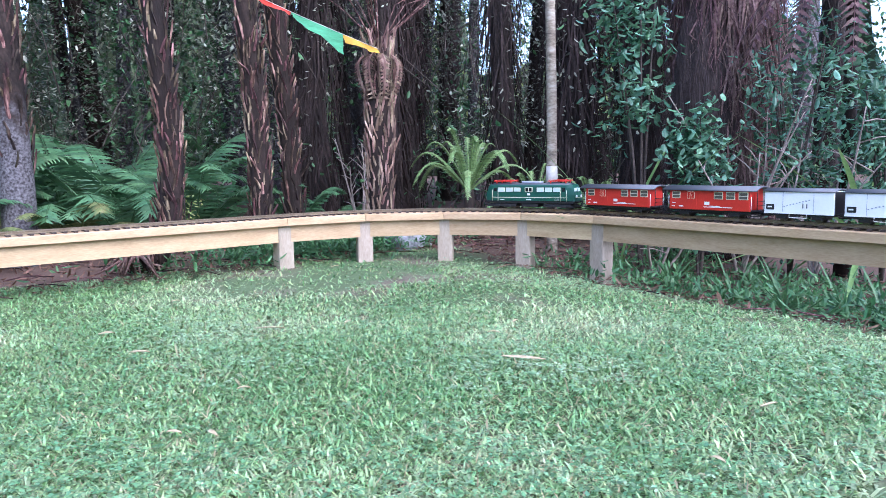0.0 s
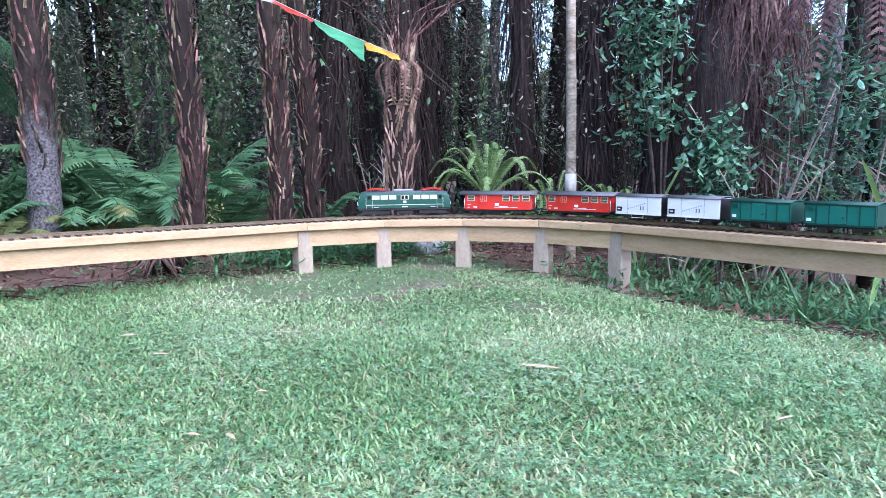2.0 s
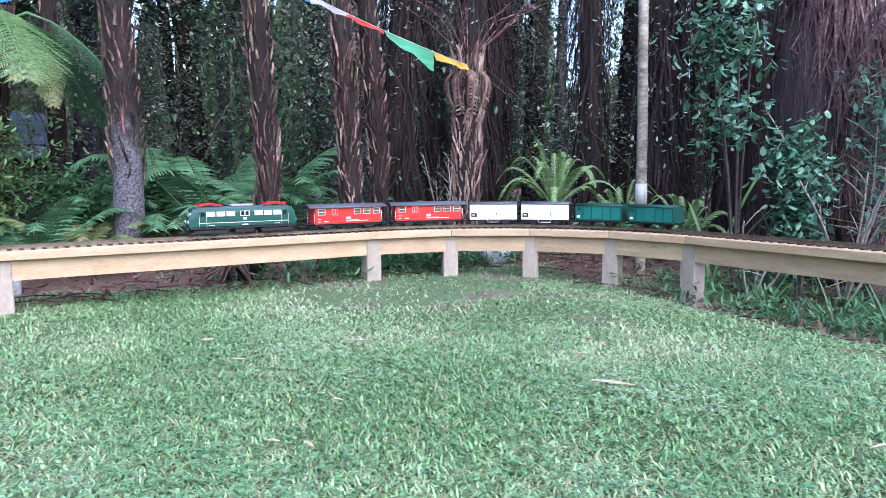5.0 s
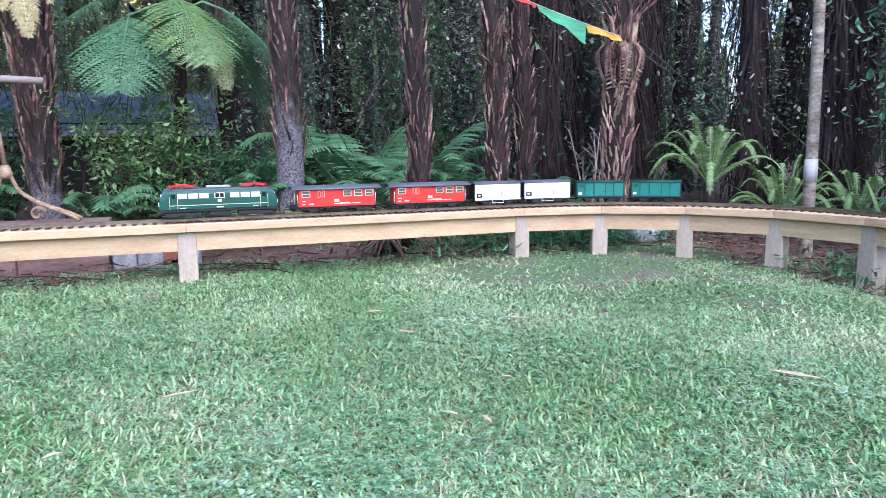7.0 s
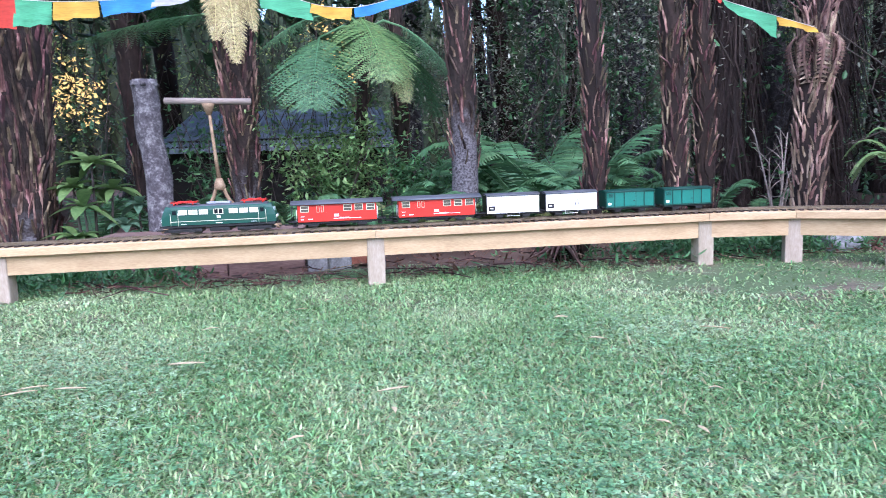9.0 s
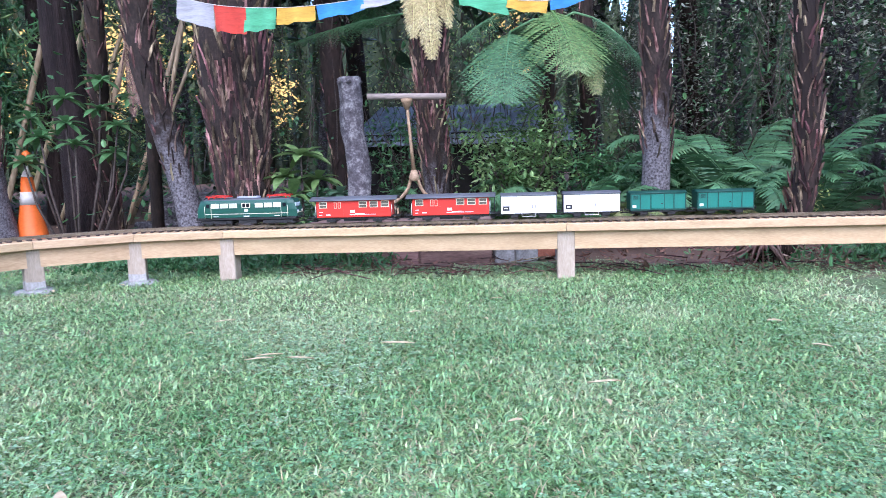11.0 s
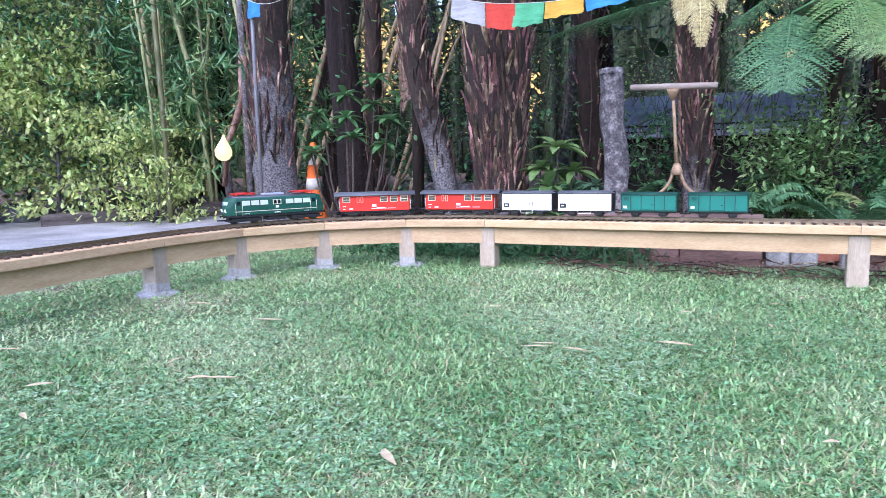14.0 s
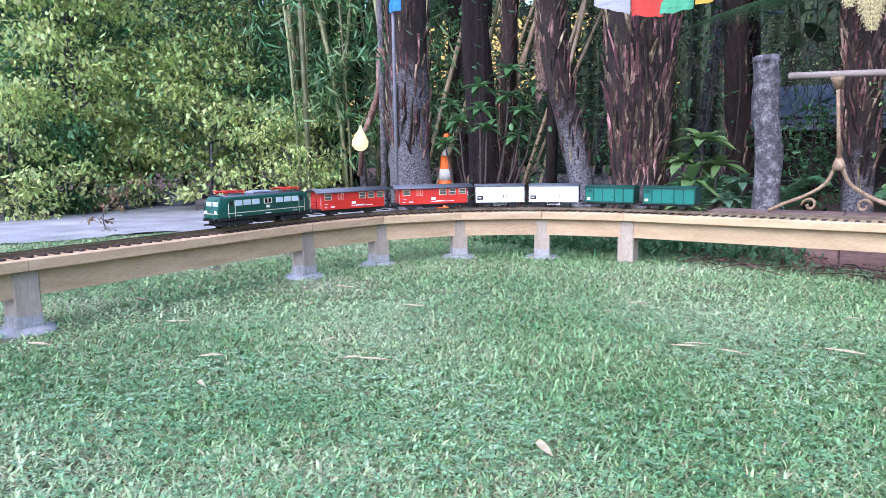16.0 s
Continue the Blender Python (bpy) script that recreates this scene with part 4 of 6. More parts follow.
def dead_skirt(x, y, z0, z1, r, n, seed):
    """A skirt of dead fronds hanging from a trunk."""
    o = thing("dead_frond_skirt", "pale brown skirt of dead fronds hanging on a thin trunk", "dead fronds", pose(x, y, 0))
    rng = random.Random(seed)
    part("trunk", Build().tube([(0, 0.05, -0.05), (0.02, 0.05, 1.2), (0, 0.05, 3.0)], 0.05, 9, wob=0.2), M_BARK, o)
    for i in range(n):
        a = rng.random() * 6.283
        d = Vector((math.cos(a), math.sin(a), 0))
        zt = rng.uniform(z1 - 0.5, z1)
        ze = rng.uniform(z0, z0 + 0.5)
        b = Build()
        broad_frond(b, d * 0.04 + Vector((0, 0, zt)), d * r * rng.uniform(0.5, 1.0) + Vector((rng.gauss(0, 0.03), 0, ze)), 0.12, rng.uniform(0.05, 0.09), rng, 16)
        part("dead_frond", b, M_STUBPALE if i % 2 else M_FERNDEAD, o)


dead_skirt(-3.02, 4.85, 0.95, 2.2, 0.16, 16, 4)


def make_cut_stump():
    """A fern cut at head height, with curled dead fronds round its top and dead stalks above."""
    o = tree_fern("cut_tree_fern", [(2.78, 3.88, -0.05), (2.80, 3.87, 0.7), (2.80, 3.86, 1.37)], 0.078, 0.095, "cut tree fern with curled dead fronds round the top", stubs=480, stub=M_STUBPALE)
    rng = random.Random(5)
    for i in range(9):
        a = 6.283 * i / 9 + 0.2
        b = Build()
        d = Vector((math.cos(a), math.sin(a), 0))
        pts = [Vector((0.02, -0.02, 1.38)) + d * (0.045 + 0.11 * math.sin(u * 2.7)) + Vector((0, 0, 0.08 * math.sin(u * 3.0) - 0.30 * u)) for u in [k / 20 for k in range(21)]]
        b.tube(pts, 0.009, 5)
        for p in pts:
            for s in (-1, 1):
                t = Vector((-d.y, d.x, 0)) * s
                b.add([p + Vector((0, 0, 0.012)), p - Vector((0, 0, 0.012)), p + t * 0.045 + d * 0.015 - Vector((0, 0, 0.02))], [(0, 1, 2)])
        part("curled_frond", b, M_STUBPALE, o)
    for i in range(16):
        a = rng.random() * 6.283
        d = Vector((math.cos(a), math.sin(a), 0))
        b = Build()
        b.tube([Vector((0.02, -0.02, 1.35)), Vector((0.02, -0.02, 1.5)) + d * 0.06, Vector((0.02, -0.02, 1.75)) + d * rng.uniform(0.15, 0.4), Vector((0.02, -0.02, 1.95)) + d * rng.uniform(0.4, 0.8)], [0.006, 0.005, 0.0035, 0.002], 5)
        part("dead_stalk", b, M_STUB, o)


make_cut_stump()


def plain_tree(name, x, y, r, h, material, label, lean=(0, 0), leaves=0, leafmat=None, rng=None, group="background trees"):
    rng = rng or random.Random(int(x * 100) * 31 + int(y * 100))
    z = height(x, y) - 0.05
    o = thing(name, label, "tree", pose(x, y, z), group)
    pts = spline([(0, 0, 0), (lean[0] * 0.3 + rng.gauss(0, r * 0.4), lean[1] * 0.3, h * 0.3), (lean[0] * 0.6 + rng.gauss(0, r * 0.5), lean[1] * 0.6, h * 0.65), (lean[0], lean[1], h)], 12)
    part("trunk", Build().tube(pts, [r * (1.3 - 0.3 * min(1, i / 2)) * (1 - 0.35 * i / 12) for i in range(13)], 10, wob=0.25), material, o)
    if leaves:
        b = Build()
        tops = []
        for i in range(7):
            k = rng.randint(6, 11)
            a = rng.random() * 6.283
            ln = rng.uniform(0.5, 1.2)
            e = pts[k] + Vector((math.cos(a) * ln, math.sin(a) * ln, rng.uniform(-0.1, 0.7)))
            part("limb", Build().tube([pts[k], pts[k].lerp(e, 0.5) + Vector((0, 0, 0.08)), e], [r * 0.3, r * 0.2, r * 0.08], 5), material, o)
            tops += [pts[k].lerp(e, u) for u in (0.5, 0.7, 0.85, 1.0)]
        c = Build()
        leaf_cloud(c, tops, 0.09, leaves // len(tops), 0.22, 0.45, rng=rng)
        part("crown", c, leafmat, o)
    return o


# pale slim trunk with a painted band, behind the bend
def make_pale_trunk():
    o = thing("slim_tree", "slim pale-barked trunk with a white painted band", "tree", pose(3.49, 2.90, -0.15))
    pts = spline([(0, 0, 0), (0.0, 0, 1.0), (-0.02, 0, 2.0), (-0.04, 0, 3.4)], 14)
    part("trunk", Build().tube(pts, [0.036 - 0.0006 * i for i in range(15)], 12, wob=0.1), M_WHITEBARK, o)
    part("painted_band", Build().tube([(0, 0, 0.57), (0, 0, 0.63), (0, 0, 0.70)], [0.0372, 0.038, 0.0368], 12, wob=0.06), M_BAND, o, "white painted band")


make_pale_trunk()
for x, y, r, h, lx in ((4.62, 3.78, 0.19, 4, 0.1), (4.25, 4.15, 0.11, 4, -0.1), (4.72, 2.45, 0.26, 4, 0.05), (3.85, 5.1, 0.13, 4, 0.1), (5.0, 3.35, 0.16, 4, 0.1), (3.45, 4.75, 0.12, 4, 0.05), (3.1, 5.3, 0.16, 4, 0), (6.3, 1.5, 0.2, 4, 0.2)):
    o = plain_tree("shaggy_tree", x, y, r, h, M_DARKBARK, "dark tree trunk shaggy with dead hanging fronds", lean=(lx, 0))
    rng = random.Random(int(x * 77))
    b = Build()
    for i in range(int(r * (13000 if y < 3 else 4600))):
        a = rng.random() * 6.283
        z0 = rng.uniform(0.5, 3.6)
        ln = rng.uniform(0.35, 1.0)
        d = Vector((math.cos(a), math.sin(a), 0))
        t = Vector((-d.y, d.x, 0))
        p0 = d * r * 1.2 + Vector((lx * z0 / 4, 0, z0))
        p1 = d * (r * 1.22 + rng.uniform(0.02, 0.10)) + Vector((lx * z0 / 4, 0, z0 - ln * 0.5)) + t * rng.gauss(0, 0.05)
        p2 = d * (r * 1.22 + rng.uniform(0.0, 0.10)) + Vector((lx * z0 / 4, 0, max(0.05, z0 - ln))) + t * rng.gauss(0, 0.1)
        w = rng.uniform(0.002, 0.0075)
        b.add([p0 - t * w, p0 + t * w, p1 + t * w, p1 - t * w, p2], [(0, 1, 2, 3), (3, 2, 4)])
    # Trunks deeper in the wood take the frond copy with shade painted in.
    part("hanging_fronds", b, M_FERNDEAD if y < 3 else M_SHAGSHADE, o, "dead brown hanging fronds")

# far woods
rng = random.Random(11)
for i in range(64):
    a = radians(rng.uniform(22, 160))
    d = rng.uniform(7.0, 13.0)
    x, y = -0.1 + d * math.cos(a), -0.2 + d * math.sin(a)
    if (-3.6 < x < 1.2 and y < 9.6 and y > 7.0) or (x < -4.4 and y < 6.0):
        continue
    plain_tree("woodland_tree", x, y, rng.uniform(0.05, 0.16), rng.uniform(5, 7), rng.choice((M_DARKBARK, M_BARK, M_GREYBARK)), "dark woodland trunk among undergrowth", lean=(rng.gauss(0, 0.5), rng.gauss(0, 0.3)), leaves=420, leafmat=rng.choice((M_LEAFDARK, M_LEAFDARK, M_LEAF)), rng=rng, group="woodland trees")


def wood_filler():
    """Uncountable leaves and twigs of the understorey."""
    rng = random.Random(21)
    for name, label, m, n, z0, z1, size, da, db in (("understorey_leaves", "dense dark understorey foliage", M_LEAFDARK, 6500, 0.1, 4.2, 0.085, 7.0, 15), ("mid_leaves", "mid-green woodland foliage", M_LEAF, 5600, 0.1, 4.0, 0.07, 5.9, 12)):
        b = Build()
        cs = []
        for i in range(n):
            a = radians(rng.uniform(18, 165))
            d = rng.uniform(da, db)
            x, y = d * math.cos(a), d * math.sin(a)
            if -3.6 < x < 1.2 and 6.6 < y < 9.6:
                continue
            if x < -4.0 and y < 6.5:
                continue
            z = rng.uniform(z0, z1)
            if noise.noise((x * 0.6, y * 0.6, z * 0.9)) < -0.05 - 0.1 * (z < 0.6):
                continue
            cs.append((x, y, z))
        leaf_cloud(b, cs, size, 11, 0.22, 0.5, rng=rng)
        tagged(part(name, b, m), label, "foliage", kind="stuff")
    b = Build()
    for i in range(1500):
        a = radians(rng.uniform(20, 118))
        d = rng.uniform(5.6, 11)
        p = Vector((d * math.cos(a), d * math.sin(a), rng.uniform(0, 2.5)))
        if p.x < -4:
            continue
        q = p + Vector((rng.gauss(0, 0.25), rng.gauss(0, 0.25), rng.uniform(0.2, 1.0)))
        b.tube([p, p.lerp(q, 0.5) + Vector((rng.gauss(0, 0.06), rng.gauss(0, 0.06), 0)), q], [0.006, 0.004, 0.002], 4, cap=False)
    tagged(part("understorey_twigs", b, M_TWIG), "bare grey-brown understorey twigs", "twigs", kind="stuff")


wood_filler()


def make_grey_leaves():
    """Small leaves between the trunks, sky sheen put into their pale grey-green."""
    rng = random.Random(51)
    b = Build()
    cs = []
    while len(cs) < 1700:
        a, d = radians(rng.uniform(36, 88)), rng.uniform(5.6, 8.5)
        p = Vector((d * math.cos(a), d * math.sin(a), 0.6 + 3.0 * rng.random() ** 0.8))
        if noise.noise(p * 0.9 + Vector((4, 1, 2))) > 0.02:
            cs.append(p)
    leaf_cloud(b, cs, 0.045, 12, 0.16, 0.5, rng=rng)
    tagged(part("hedge_leaves", b, leaf_mat("sky_sheen_leaf", [(0.14, 0.15, 0.105), (0.27, 0.285, 0.21), (0.45, 0.465, 0.37)], 0.35, island=0.6)), "small grey-green leaves between dark trunks, sky sheen in their colour", "foliage", kind="stuff")


make_grey_leaves()


def make_shade_canopy():
    """Unseen leaf roof added to shade the wood, behind the lawn's open sky."""
    rng = random.Random(31)
    b = Build()
    cs = []
    while len(cs) < 2000:
        a, d = radians(rng.uniform(50, 170)), rng.uniform(5.6, 16)
        x, y = d * math.cos(a), d * math.sin(a)
        if y < 5.2 or min(abs(math.degrees(a) - q) for q in (48.0, 79.0)) < 1.6 or noise.noise((x * 0.5, y * 0.5, 7)) < (-0.35 if x > 0.6 else 0.05):
            continue
        cs.append((x, y, rng.uniform(3.6, 5.4) + 0.06 * d))
    # A lower unseen layer, added to darken what stands behind the line.
    while len(cs) < 2800:
        x, y = rng.uniform(-3.6, 0.9), rng.uniform(5.4, 9.0)
        if noise.noise((x * 0.7, y * 0.7, 3)) > -0.45:
            cs.append((x, y, rng.uniform(2.55, 3.3) + 0.12 * (y - 4.7)))
    leaf_cloud(b, cs, 0.26, 7, 0.35, 0.5, rng=rng)
    tagged(part("canopy", b, M_LEAFDARK), "unseen leaf layer added over the wood to shade it", "canopy", kind="stuff")


make_shade_canopy()


def make_backdrop():
    """Distant dark woods all round, with an uneven top."""
    b = Build()
    n = 700
    rng = random.Random(3)
    v = []
    for i in range(n):
        a = 6.283 * i / n
        r = 22 + rng.uniform(-1, 1)
        z = 6.4 + rng.uniform(-1.6, 1.2)
        if math.sin(a) < -0.2:
            z -= 1.5
        elif math.sin(a) < 0.75 and math.cos(a) > 0:
            z -= 1.9
        for az in (48.0, 79.0):
            z -= 2.3 * math.exp(-((math.degrees(a) - az) / 2.2) ** 2)
        v += [(r * math.cos(a), r * math.sin(a), -1), (r * math.cos(a), r * math.sin(a), z)]
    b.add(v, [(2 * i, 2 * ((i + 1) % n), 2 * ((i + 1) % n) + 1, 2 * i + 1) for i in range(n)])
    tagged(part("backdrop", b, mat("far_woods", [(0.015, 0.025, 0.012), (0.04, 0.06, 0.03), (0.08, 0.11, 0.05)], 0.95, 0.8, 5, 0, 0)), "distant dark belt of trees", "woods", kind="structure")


make_backdrop()


# ---- undergrowth near the line ----
def ground_fern(x, y, n, ln, material, label="green fern in the undergrowth", z=None, rise=0.62):
    o = thing("ground_fern", label, "fern", pose(x, y, height(x, y) if z is None else z), "ferns")
    rng = random.Random(int(x * 91 + y * 57))
    for i in range(n):
        b = Build()
        l2 = ln * rng.uniform(0.75, 1.15)
        frond(b, (0, 0, 0.02), 6.283 * i / n + rng.gauss(0, 0.25), l2, l2 * rng.uniform(rise * 0.7, rise * 1.4), l2 * rng.uniform(0.15, 0.35), l2 * 0.2, 32, rng)
        part("frond", b, material, o)
    return o


for x, y, n, ln, m in ((1.0, 5.0, 9, 1.0, M_FERN), (1.55, 5.1, 9, 1.05, M_FERN), (0.95, 4.55, 8, 0.62, M_FERNPALE), (1.75, 4.7, 8, 0.8, M_FERN), (2.55, 4.75, 8, 0.6, M_FERN), (0.25, 5.0, 9, 0.9, M_FERN), (0.15, 4.5, 8, 0.62, M_FERN),
                      (1.3, 4.75, 9, 0.95, M_FERN), (0.35, 4.35, 8, 0.55, M_FERNPALE), (-0.5, 5.2, 8, 0.7, M_FERN), (-1.45, 5.2, 8, 0.6, M_FERN), (2.95, 4.7, 7, 0.5, M_FERN), (1.3, 5.7, 9, 1.15, M_FERN), (4.0, 3.2, 7, 0.45, M_FERN),
                       (2.0, 5.3, 8, 0.9, M_FERN), (-1.95, 5.1, 8, 0.6, M_FERN)):
    ground_fern(x, y, n, ln, m)


def strap_plant(x, y, z, n, ln, w, material, label, name="strap_leaf_plant", up=0.9, stem=0.0):
    o = thing(name, label, "plant", pose(x, y, z))
    if stem:
        part("stem", Build().tube([(0, 0, -stem), (0.01, 0, -stem / 2), (0, 0, 0.02)], [0.05, 0.04, 0.035], 9, wob=0.2), M_BARK, o)
    rng = random.Random(int(x * 91 + y * 57))
    for i in range(n):
        b = Build()
        a = 2.399 * i
        d = Vector((math.cos(a), math.sin(a), 0))
        t = Vector((-d.y, d.x, 0))
        l2 = ln * rng.uniform(0.75, 1.15)
        st = up * (1 - 0.7 * i / n) + rng.gauss(0, 0.08)
        pts = []
        for k in range(9):
            u = k / 8
            pts.append(d * l2 * u * (1 - 0.6 * st * (1 - u)) + Vector((0, 0, l2 * (st * u - 0.75 * (1.1 - st) * u * u))))
        v = []
        for k, p in enumerate(pts):
            ww = w * (0.45 + 0.55 * math.sin(min(1, k / 8 + 0.12) * 2.7)) if k < 8 else 0.002
            v += [p + t * ww, p - Vector((0, 0, ww * 0.35)), p - t * ww]
        f = []
        for k in range(8):
            f += [(3 * k, 3 * k + 1, 3 * k + 4, 3 * k + 3), (3 * k + 1, 3 * k + 2, 3 * k + 5, 3 * k + 4)]
        b.add(v, f, True)
        part("leaf", b, material, o)
    return o


M_STRAP = leaf_mat("strap_leaf", [(0.10, 0.20, 0.06), (0.15, 0.28, 0.09), (0.24, 0.36, 0.14)], 0.4, 0.25)
M_SWORD = leaf_mat("sword_fern_leaf", [(0.12, 0.22, 0.07), (0.21, 0.33, 0.12), (0.36, 0.46, 0.21)], 0.42, 0.25)


def sword_fern(x, y, z, n, ln, stem):
    o = thing("sword_fern", "pale green fern rosette with long narrow arching fronds", "fern", pose(x, y, z))
    rng = random.Random(int(x * 37) + 9)
    part("stem", Build().tube([(0, 0, -stem), (0.01, 0, -stem / 2), (0, 0, 0.02)], [0.06, 0.05, 0.04], 9, wob=0.2), M_BARK, o)
    for i in range(n):
        b = Build()
        u = i / n
        l2 = ln * rng.uniform(0.85, 1.15) * (0.75 + 0.5 * u)
        frond(b, (0, 0, 0), 2.399 * i, l2 * (0.36 + 0.70 * u), l2 * (1.12 - 0.72 * u), l2 * (0.08 + 0.5 * u), l2 * 0.08, 60, rng)
        part("frond", b, M_SWORD, o)


sword_fern(3.54, 3.80, 0.36, 22, 0.58, 0.42)
sword_fern(3.88, 3.45, 0.10, 20, 0.52, 0.16)
sword_fern(4.22, 3.15, 0.08, 18, 0.50, 0.16)
strap_plant(3.95, 3.55, 0.05, 16, 0.5, 0.02, M_STRAP, "green strap-leaved plant behind the line")
strap_plant(4.4, 1.35, 0.0, 26, 0.9, 0.016, M_STRAP, "yellow-green flax clump by the ditch", "flax_clump", 1.1)
for tx, ty in ((3.35, 1.55), (3.6, 1.15), (3.3, 0.85), (3.85, 1.6), (3.15, 1.2), (3.5, 2.0), (3.95, 2.3), (3.2, 0.5)):
    strap_plant(tx, ty, height(tx, ty) - 0.01, 40, 0.20, 0.005, M_FERN, "tuft of dark green ditch grass", "grass_tuft", 1.15)
strap_plant(3.62, 2.45, -0.1, 7, 0.75, 0.012, M_STRAP, "thin flax leaves behind the line", "flax_clump", 1.3)


def shrub(name, x, y, label, height_m, spread, n, size, material, stems=5, z0=0.1, aspect=0.45, z=None, rng=None, cat="shrub", per=6, loose=0.6):
    o = thing(name, label, cat, pose(x, y, height(x, y) if z is None else z))
    rng = rng or random.Random(int(x * 131 + y * 17))
    tips = []
    for i in range(stems):
        a = rng.random() * 6.283
        r = spread * rng.uniform(0.2, 0.9)
        e = Vector((math.cos(a) * r, math.sin(a) * r, height_m * rng.uniform(0.75, 1.0)))
        b = Build()
        pts = spline([(0, 0, -0.03), (e.x * 0.3, e.y * 0.3, e.z * 0.45), tuple(e)], 6)
        b.tube(pts, [0.012 * (1 - 0.12 * k) for k in range(7)], 5)
        part("stem", b, M_TWIG, o)
        tips += [p for p in pts if p.z > z0]
    c = Build()
    cs = [Vector(t) + Vector((rng.gauss(0, 1), rng.gauss(0, 1), rng.gauss(0, 1))) * spread * 0.25 for t in tips for _ in range(max(1, n // max(1, len(tips))))]
    leaf_cloud(c, cs, size, per, size * loose, aspect, rng=rng)
    part("leaves", c, material, o)
    return o


shrub("climbing_shrub", 3.63, 2.30, "tall thin shrub with glossy blue-green leaves", 1.95, 0.30, 130, 0.062, M_LEAFGLOSS, stems=4, z0=0.95, z=-0.15, aspect=0.52)
shrub("small_shrub", 3.75, 1.98, "small bright shrub with glossy oval leaves", 1.05, 0.16, 260, 0.052, M_LEAFGLOSS, stems=6, z0=0.3, z=-0.15, aspect=0.6)
shrub("bushy_shrub", 4.5, 1.3, "dense blue-green shrub at the wood's edge", 1.2, 0.42, 280, 0.06, M_LEAFGLOSS, stems=8, z0=0.15, z=-0.1)
shrub("bushy_shrub", -0.2, 4.85, "dense green shrub below the tree ferns", 0.9, 0.5, 760, 0.048, M_FERNLIME, stems=12, z0=0.12)
shrub("bushy_shrub", 0.3, 4.95, "low green shrub below the tree ferns", 0.65, 0.35, 380, 0.045, M_LEAF, stems=8, z0=0.1)
def rosette_plant(x, y, label, heads, ln, material, leaves=11):
    """Upright stems, each ending in a whorl of long oval leaves."""
    z = height(x, y)
    o = thing("broad_leaf_plant", label, "plant", pose(x, y, z))
    rng = random.Random(int(x * 53 + y * 29))
    for hx, hy, hz in heads:
        part("stem", Build().tube([(hx * 0.3, hy * 0.3, -0.03), (hx * 0.8, hy * 0.8, hz * 0.5), (hx, hy, hz)], [0.011, 0.009, 0.006], 6), M_TWIG, o)
        for i in range(leaves):
            a = 2.399 * i + rng.gauss(0, 0.15)
            d = Vector((math.cos(a), math.sin(a), 0))
            t = Vector((-d.y, d.x, 0))
            l2 = ln * rng.uniform(0.75, 1.15)
            up = 0.75 - 0.95 * (1 - i / leaves) + rng.gauss(0, 0.1)
            w = l2 * rng.uniform(0.17, 0.22)
            v = []
            for k in range(7):
                u = k / 6
                p = Vector((hx, hy, hz)) + d * l2 * u * (1 - 0.25 * abs(up)) + Vector((0, 0, l2 * (up * u - 0.35 * u * u)))
                ww = w * math.sin(0.22 + 2.85 * u) if k < 6 else 0.002
                v += [p + t * ww + Vector((0, 0, ww * 0.35)), p, p - t * ww + Vector((0, 0, ww * 0.35))]
            f = []
            for k in range(6):
                f += [(3 * k, 3 * k + 1, 3 * k + 4, 3 * k + 3), (3 * k + 1, 3 * k + 2, 3 * k + 5, 3 * k + 4)]
            part("leaf", Build().add(v, f, True), material, o)


rosette_plant(-1.70, 4.35, "broad-leaved bright green plant with whorled leaves between trunks", [(0.02, 0, 0.66), (-0.03, -0.05, 0.40), (-0.12, 0.05, 0.52), (0.10, 0.1, 0.5), (-0.06, -0.1, 0.22)], 0.20, M_FERNLIME)
rosette_plant(-1.42, 4.40, "low blue-green broad-leaved plant with whorled leaves", [(-0.02, 0, 0.40), (0.10, 0.05, 0.30), (-0.1, -0.03, 0.28)], 0.17, M_LEAFBLUE)
rosette_plant(-3.62, 4.78, "green large-leaved bush with whorled leaves behind the cone", [(0.0, 0.0, 0.95), (0.22, 0.1, 1.05), (-0.22, 0.0, 0.85), (0.38, 0.05, 0.92), (-0.36, 0.1, 1.0), (0.12, -0.1, 0.78), (-0.1, 0.15, 1.15), (0.3, 0.1, 0.72), (0.5, 0.1, 1.12), (-0.3, -0.1, 0.66), (0.18, 0.2, 1.28)], 0.17, M_LEAF, 12)
shrub("yellowing_shrub", 1.55, 4.3, "thin shrub with yellow-green leaves", 0.42, 0.15, 36, 0.035, M_LEAFPALE, stems=4, z0=0.1)
shrub("wall_shrub", -1.2, 5.6, "dark green bush behind the iron stand", 0.9, 0.4, 140, 0.06, M_LEAF, stems=8)

shrub("bushy_shrub", 4.35, 1.75, "pale blue-green shrub at the wood's edge", 1.45, 0.4, 300, 0.055, M_LEAFGLOSS, stems=9, z0=0.2, z=-0.12)


